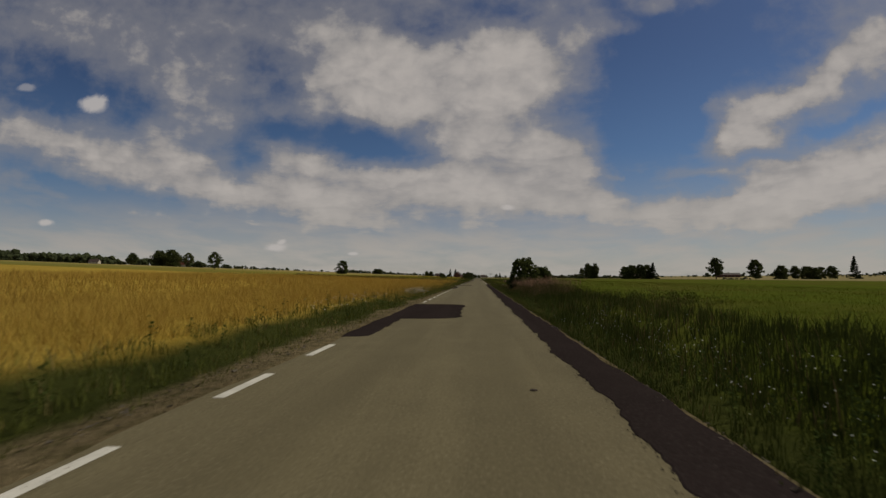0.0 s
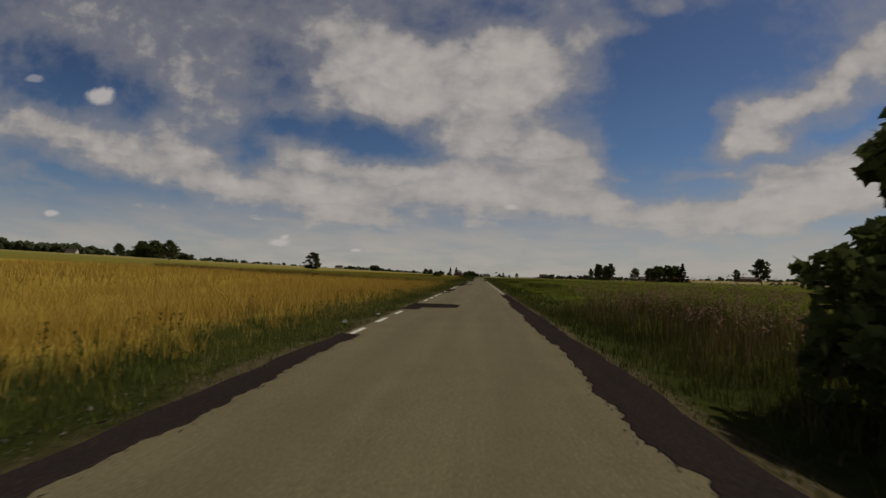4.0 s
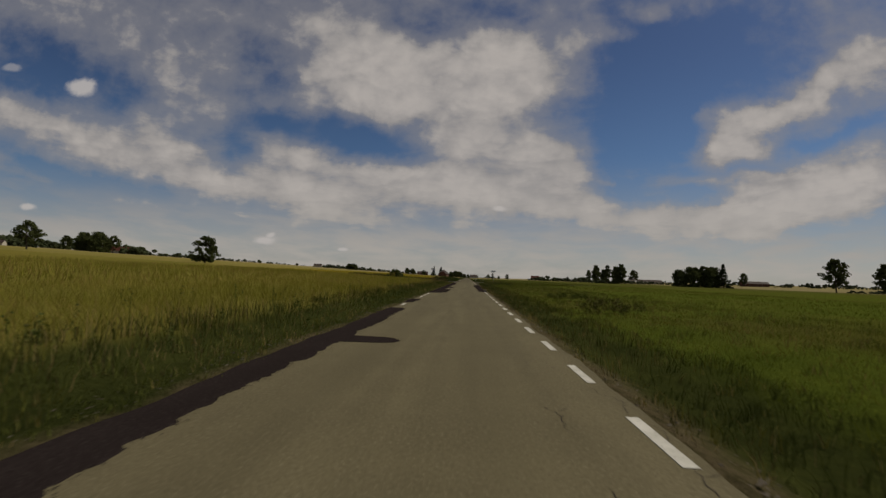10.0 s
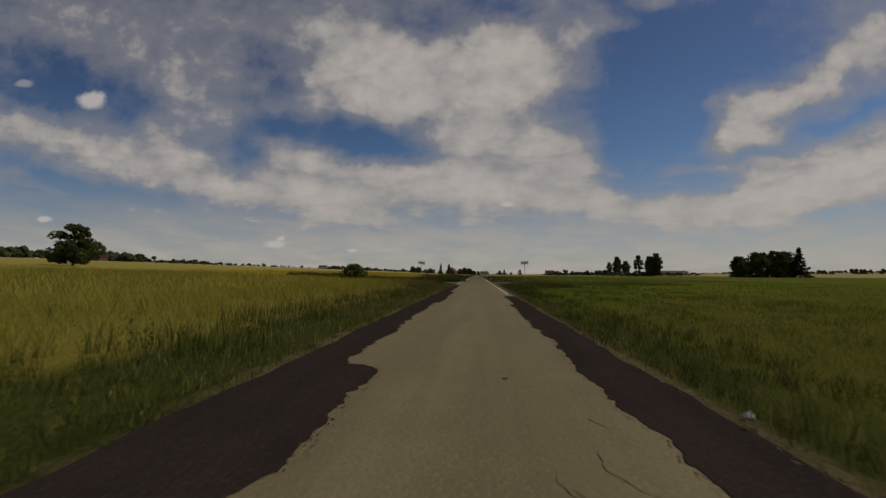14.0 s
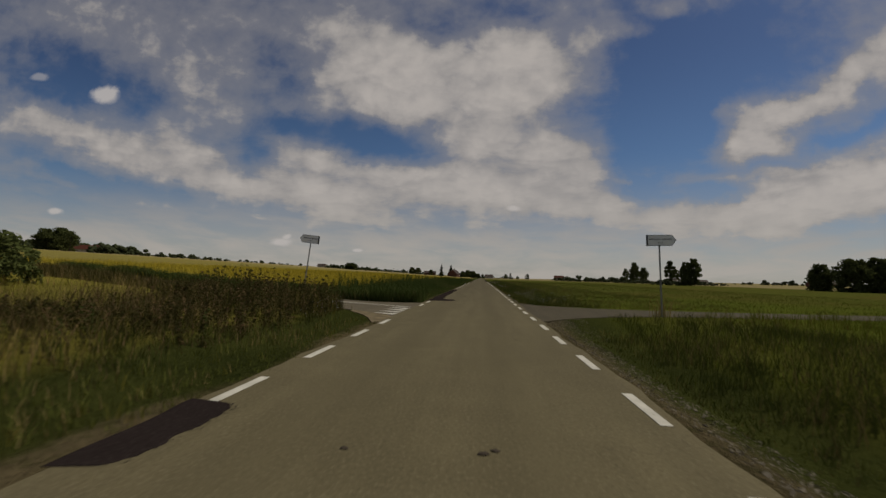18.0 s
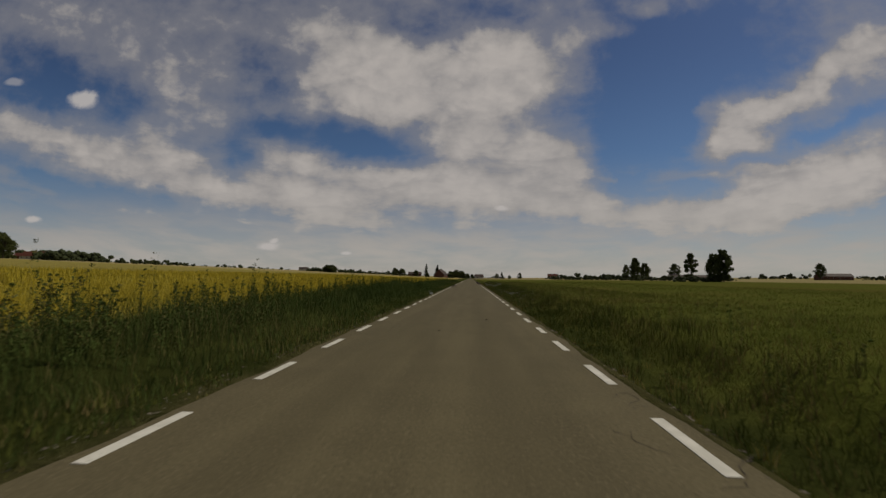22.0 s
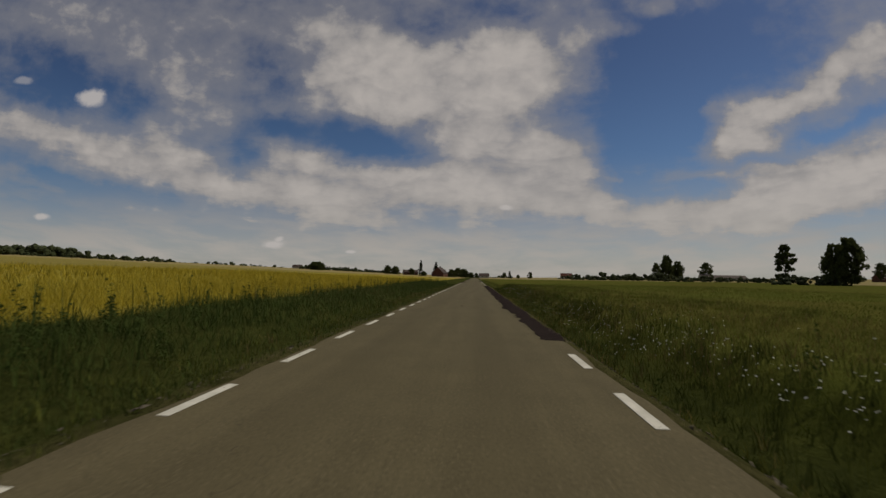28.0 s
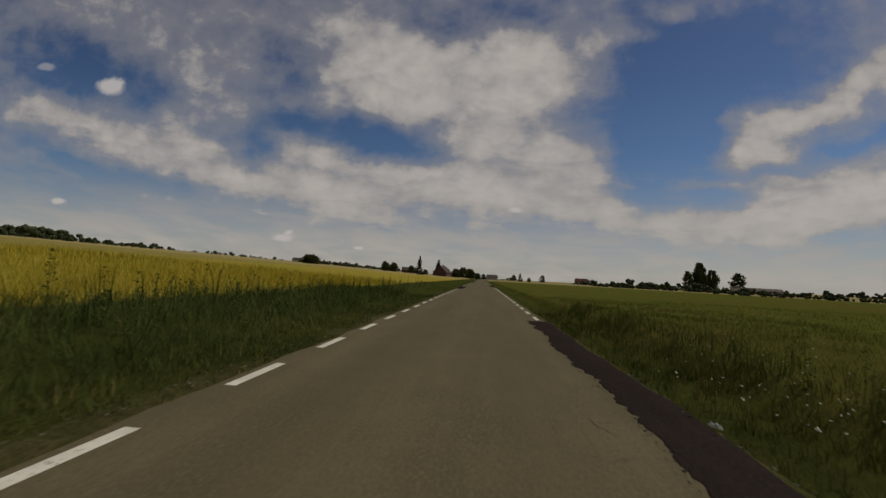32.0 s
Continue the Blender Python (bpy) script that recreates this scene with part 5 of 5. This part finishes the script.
grow("dry_scrub", -11.5, -4.9, 213.0, 222, 62, 0.8, 0.012, 1.0, SCRUB, "dark tangled weeds and dry scrub before a side road", 1.5, True, 5, 0.1)
grow("dead_grass", -12, -5.1, 212.0, 222, 34, 1.0, 0.010, 0.8, REED, "tall brown dead grass before a side road", 1.5, True, 6, 0.12)
grow("dry_grass", -14, -6.5, 209, 222, 18, 1.0, 0.010, 0.6, DRYGRASS, "tall pale grass tufts before a side road", 1.2, True, 9, 0.12)
n = 400
wx, wy = -rng.uniform(4.9, 10, n), rng.uniform(214, 224, n)
keep = ~side_left_mask(wx, wy + 0.5)
wx, wy = wx[keep], wy[keep]
mound = np.exp(-((wx + 6.7) / 1.8) ** 2 - ((wy - 220.8) / 2.6) ** 2)
high = (0.4 + 1.05 * mound) * (0.55 + 0.9 * lattice(wx, wy, 1.3, 12)) * rng.uniform(0.8, 1.2, wx.size)
brown = rng.uniform(0, 1, wx.size) < 0.45
plants("dry_scrub", wx[~brown], wy[~brown], high[~brown], "tall dark leafy weeds before a side road", SCRUB, 0.030, 9, 12)
plants("dry_scrub", wx[brown], wy[brown], high[brown], "tall brown seeding dock before a side road", REED, 0.026, 10, 12)
blades("dry_grass", rng.normal(-5.5, 0.35, 90), rng.normal(220.2, 0.5, 90), rng.uniform(0.5, 1.15, 90), 0.010, 1.3, DRYGRASS, "long arching dry grass at the corner of a side road")
grow("verge_grass", 2.9, 10, 203, 222.5, 90, 0.55, 0.012, 0.75, SHADED_GRASS, "lush green grass beside a farm lane", 1.0, True, 6, 0.09)
grow("verge_grass", 2.9, 10, 203, 222.5, 26, 0.5, 0.012, 0.75, GRASS, "lush green grass beside a farm lane", 1.0, True, 6, 0.09)
grow("dead_grass", -9.5, -4.8, 198, 216, 70, 0.75, 0.0099, 0.7, REED, "tall brown dead grass before a side road", 1.6, True, 5, 0.08)
grow("meadow_tufts", 8.5, 26, 214, 227, 60, 0.55, 0.012, 0.5, MEADOW, "tall green grass before a farm lane", 0, True, 10, 0.12)
grow("ditch_weeds", 3.6, 8.5, -12, 32.4, 80, 0.75, 0.0217, 0.4, SHADED_GRASS, "dark weeds in the roadside ditch", 1.0, True, 5, 0.1)
grow("verge_grass", 2.7, 5.2, 190.8, 219, 81, 0.42, 0.0112, 0.8, SHADED_GRASS, "green grass along a gravel shoulder", 0.9, True, 6, 0.07)
grow("verge_grass", 2.2, 5.2, 66, 190.8, 81, 0.36, 0.0112, 0.8, SHADED_GRASS, "green grass along the road edge", 0.9, True, 6, 0.07)
grow("verge_grass", 2.2, 5.6, 228, 396, 78, 0.38, 0.0136, 0.75, SHADED_GRASS, "rough green grass along the road edge, darkened as in shade", 1.3, True, 6, 0.07)
grow("dry_grass", 1.88, 2.9, 66, 190.8, 60, 0.22, 0.0087, 0.9, SCRUB, "brown dry grass along the road edge", 0.3, True, 7, 0.06)
grow("dry_grass", 1.9, 4.6, 66, 190.8, 22.4, 0.34, 0.0087, 0.6, DRYGRASS, "pale dry grass tufts by the road edge", 0.4, True, 7, 0.05)
# the far bank lies in shade, which this grass carries in its colour
grow("ditch_grass", 4.3, 6.0, 229.8, 396, 70, 0.55, 0.013, 0.6, SHADED_GRASS, "tall green grass on the far bank of a ditch, darkened as in shade", 0.6, True, 6, 0.09)
grow("dry_grass", 1.9, 4.0, 229.8, 396, 14.4, 0.34, 0.0087, 0.6, DRYGRASS, "pale dry grass tufts by the road edge", 0.4, True, 7, 0.05)
grow("dry_grass", -4.6, -3.1, -6, 219.6, 14.4, 0.32, 0.0087, 0.6, DRYGRASS, "pale dry grass tufts by the road edge", 0.4, True, 7, 0.05)
grow("meadow_tufts", 4.2, 16, 67.2, 218.4, 14.4, 0.36, 0.0112, 0.8, GRASS, "taller rough tufts of grass in a meadow", 0, True, 14, 0.16)
grow("meadow_tufts", 4.2, 16, 231.6, 396, 14.4, 0.40, 0.0112, 0.8, GRASS, "taller rough tufts of grass in a meadow", 0, True, 14, 0.16)
grow("dry_grass", 4.5, 15, 66, 216, 4.8, 0.34, 0.0087, 0.6, DRYGRASS, "pale dry grass tufts in a meadow", 0, True, 7, 0.08)
grow("dry_grass", 4.5, 15, 231.6, 396, 4.8, 0.40, 0.0087, 0.6, REED, "reddish dry grass tufts in a meadow", 0, True, 7, 0.08)
grow("meadow", 4.4, 16, -12, 228, 82, 0.27, 0.0136, 1.0, MEADOW, "low green meadow grass", 0, False, 5, 0.1, 0.10)
grow("meadow", 4.4, 16, 228, 408, 82, 0.32, 0.0136, 1.0, BROWNMEADOW, "dull green and brown meadow grass", 0, False, 5, 0.1, 0.10)
grow("meadow", 16, 50, -12, 228, 8, 0.26, 0.036, 0.9, MEADOW, "low green meadow grass", 0, False, 3, 0.3)
grow("meadow", 16, 50, 228, 414, 8, 0.28, 0.036, 0.9, BROWNMEADOW, "dull green and brown meadow grass", 0, False, 3, 0.3)


def flowers(name, x0, x1, y0, y1, count, z0, z1, size, label):
    """Small white heads, each a flat star of petals on a stalk."""
    x, y = rng.uniform(x0, x1, count), rng.uniform(y0, y1, count)
    z = land(x, y) + rng.uniform(z0, z1, count)
    heads = []
    for k in range(3):
        a = rng.uniform(0, np.pi, count)
        tilt = rng.normal(0, 0.35, count)
        s = size * rng.uniform(0.6, 1.2, count)
        u = np.stack([np.cos(a), np.sin(a), tilt], 1) * s[:, None]
        w = np.stack([-np.sin(a), np.cos(a), rng.normal(0, 0.35, count)], 1) * (s * 0.45)[:, None]
        c = np.stack([x, y, z + 0.004 * k], 1)
        heads.append(np.stack([c - u, c + w, c + u, c - w], 1))
    ob = soup(name, np.concatenate(heads), 4, PETAL)
    tagged(ob, label, "flowers", kind="stuff")
    h = z - land(x, y)
    blades("flower_stalks", x, y, h, 0.008, 0.05, GRASS, "thin green flower stalks", False)


flowers("daisies", -5.5, -4.1, 27.5, 36, 520, 0.2, 0.5, 0.021, "white daisies among wheat and grass")
flowers("daisies", -5.6, -4.4, 12, 20.4, 120, 0.35, 0.6, 0.019, "white daisies among wheat and grass")
flowers("daisies", 3.0, 5.6, -2.4, 18, 420, 0.35, 0.85, 0.013, "small white flowers in a dark ditch")
flowers("daisies", 2.8, 6.5, 64.8, 73.2, 160, 0.3, 0.5, 0.016, "small pale flowers in grass")
flowers("umbels", 3.2, 5.4, 232, 252, 338, 0.45, 0.8, 0.018, "white umbel flowers on the verge")
flowers("umbels", 3.4, 5.4, 321, 334, 299, 0.5, 0.95, 0.018, "white umbel flowers on the verge")
flowers("umbels", 2.9, 5.4, 331.8, 348, 286, 0.4, 0.75, 0.018, "white umbel flowers on the verge")
flowers("umbels", 3.2, 5.4, 352, 380, 312, 0.4, 0.75, 0.018, "white umbel flowers on the verge")
flowers("umbels", 3.3, 4.7, 290.5, 295.5, 117, 0.4, 0.7, 0.018, "white umbel flowers on the verge")
flowers("daisies", -5.3, -4.2, 217.5, 221, 45, 0.3, 0.6, 0.014, "small white flowers at the corner of a side road")
flowers("umbels", 3.2, 5.2, 282, 312, 143, 0.4, 0.7, 0.018, "white umbel flowers on the verge")


def gravel(name, spots, label, mat=STONE, big=1.0):
    """Loose stones: uneven little solids."""
    tets = []
    for x0, x1, y0, y1, n in spots:
        x, y = rng.uniform(x0, x1, n), rng.uniform(y0, y1, n)
        z = np.maximum(land(x, y), np.where((x < ROAD_R) & (x > ROAD_L), 0.0, -9)) + 0.004
        s = big * rng.uniform(0.010, 0.034, n) * (0.7 + 0.6 * (rng.uniform(0, 1, n) > 0.93))
        c = np.stack([x, y, z], 1)
        p = [c + np.clip(np.stack([rng.normal(size=n), rng.normal(size=n), np.abs(rng.normal(size=n)) * 0.6], 1), -1.3, 1.3) * s[:, None] for _ in range(4)]
        for q in ((0, 1, 2), (0, 1, 3), (1, 2, 3), (0, 2, 3)):
            tets.append(np.stack([p[k] for k in q], 1))
    ob = soup(name, np.concatenate(tets), 3, mat)
    return tagged(ob, label, "gravel", kind="stuff")


gravel("gravel", [(1.85, 2.8, 190.8, 221.4, 13000), (2.0, 3.4, 219, 222, 1200), (1.85, 2.7, 228, 240, 3200), (2.6, 6.0, 227.4, 228.3, 500), (1.85, 2.5, 94.6, 97.8, 900)], "loose grey gravel on the road shoulder", PALE_STONE, 0.65)
gravel("gravel", [(-3.9, -3.05, -6, 150, 4500), (1.8, 2.4, -6, 190.8, 5000), (1.8, 2.3, 240, 384, 3500), (-3.5, -3.05, 234, 384, 2500)], "scattered small stones along the road edge")


cx, cy = np.concatenate(crumb_x), np.concatenate(crumb_y)
c = np.stack([cx, cy, np.full(cx.size, 0.004)], 1)
p = [c + np.stack([rng.normal(0, 0.011, cx.size), rng.normal(0, 0.011, cx.size), rng.uniform(0, 0.007, cx.size)], 1) for _ in range(4)]
crumbs = soup("bitumen_crumbs", np.concatenate([np.stack([p[k] for k in q], 1) for q in ((0, 1, 2), (0, 1, 3), (1, 2, 3), (0, 2, 3))]), 3, TAR)
tagged(crumbs, "loose black crumbs of bitumen on asphalt", "gravel", kind="stuff")


def clod(x, y, size, seed):
    r = np.random.default_rng(seed)
    bm = bmesh.new()
    bmesh.ops.create_icosphere(bm, subdivisions=2, radius=size)
    for v in bm.verts:
        v.co = Vector((v.co.x * 1.3, v.co.y * 0.9, v.co.z * 0.35)) * r.uniform(0.75, 1.2)
    ob = part("dirt_clod", bm, DIRT, None)
    ob.location = (x, y, size * 0.2)
    return tagged(ob, "small dark clod of dirt lying on asphalt", "dirt", "clods on the road")


for i, (x, y, s) in enumerate([(-0.09, 210.61, 0.034), (0.0, 210.68, 0.028), (-1.15, 210.54, 0.025), (0.55, 4.8, 0.035), (-1.2, 235.32, 0.035), (0.0, 166.5, 0.03), (0.1, 194.76, 0.035), (-0.9, 263.34, 0.03), (0.35, 266.1, 0.04), (-0.6, 341.28, 0.04)]):
    clod(x, y, s, i)


def scrap(x, y, size, seed):
    r = np.random.default_rng(seed)
    bm = bmesh.new()
    bmesh.ops.create_grid(bm, x_segments=6, y_segments=6, size=size)
    for v in bm.verts:
        v.co.z = abs(r.normal()) * size * 0.7
        v.co.x *= r.uniform(0.6, 1.1)
    ob = part("plastic_bag", bm, LITTER, None)
    ob.location = (x, y, float(land(x, y)) + 0.03)
    return tagged(ob, "crumpled white plastic bag lying in grass", "litter")


scrap(-3.15, 284.58, 0.11, 1)
scrap(-3.95, 291.84, 0.075, 2)
scrap(2.35, 165.78, 0.045, 3)
scrap(2.12, 373.9, 0.05, 4)
scrap(2.64, 92.6, 0.10, 5)
scrap(4.64, 92.8, 0.08, 6)
scrap(-3.7, 57.4, 0.07, 7)
scrap(2.18, 241.9, 0.09, 8)
scrap(-3.24, 59.1, 0.06, 9)
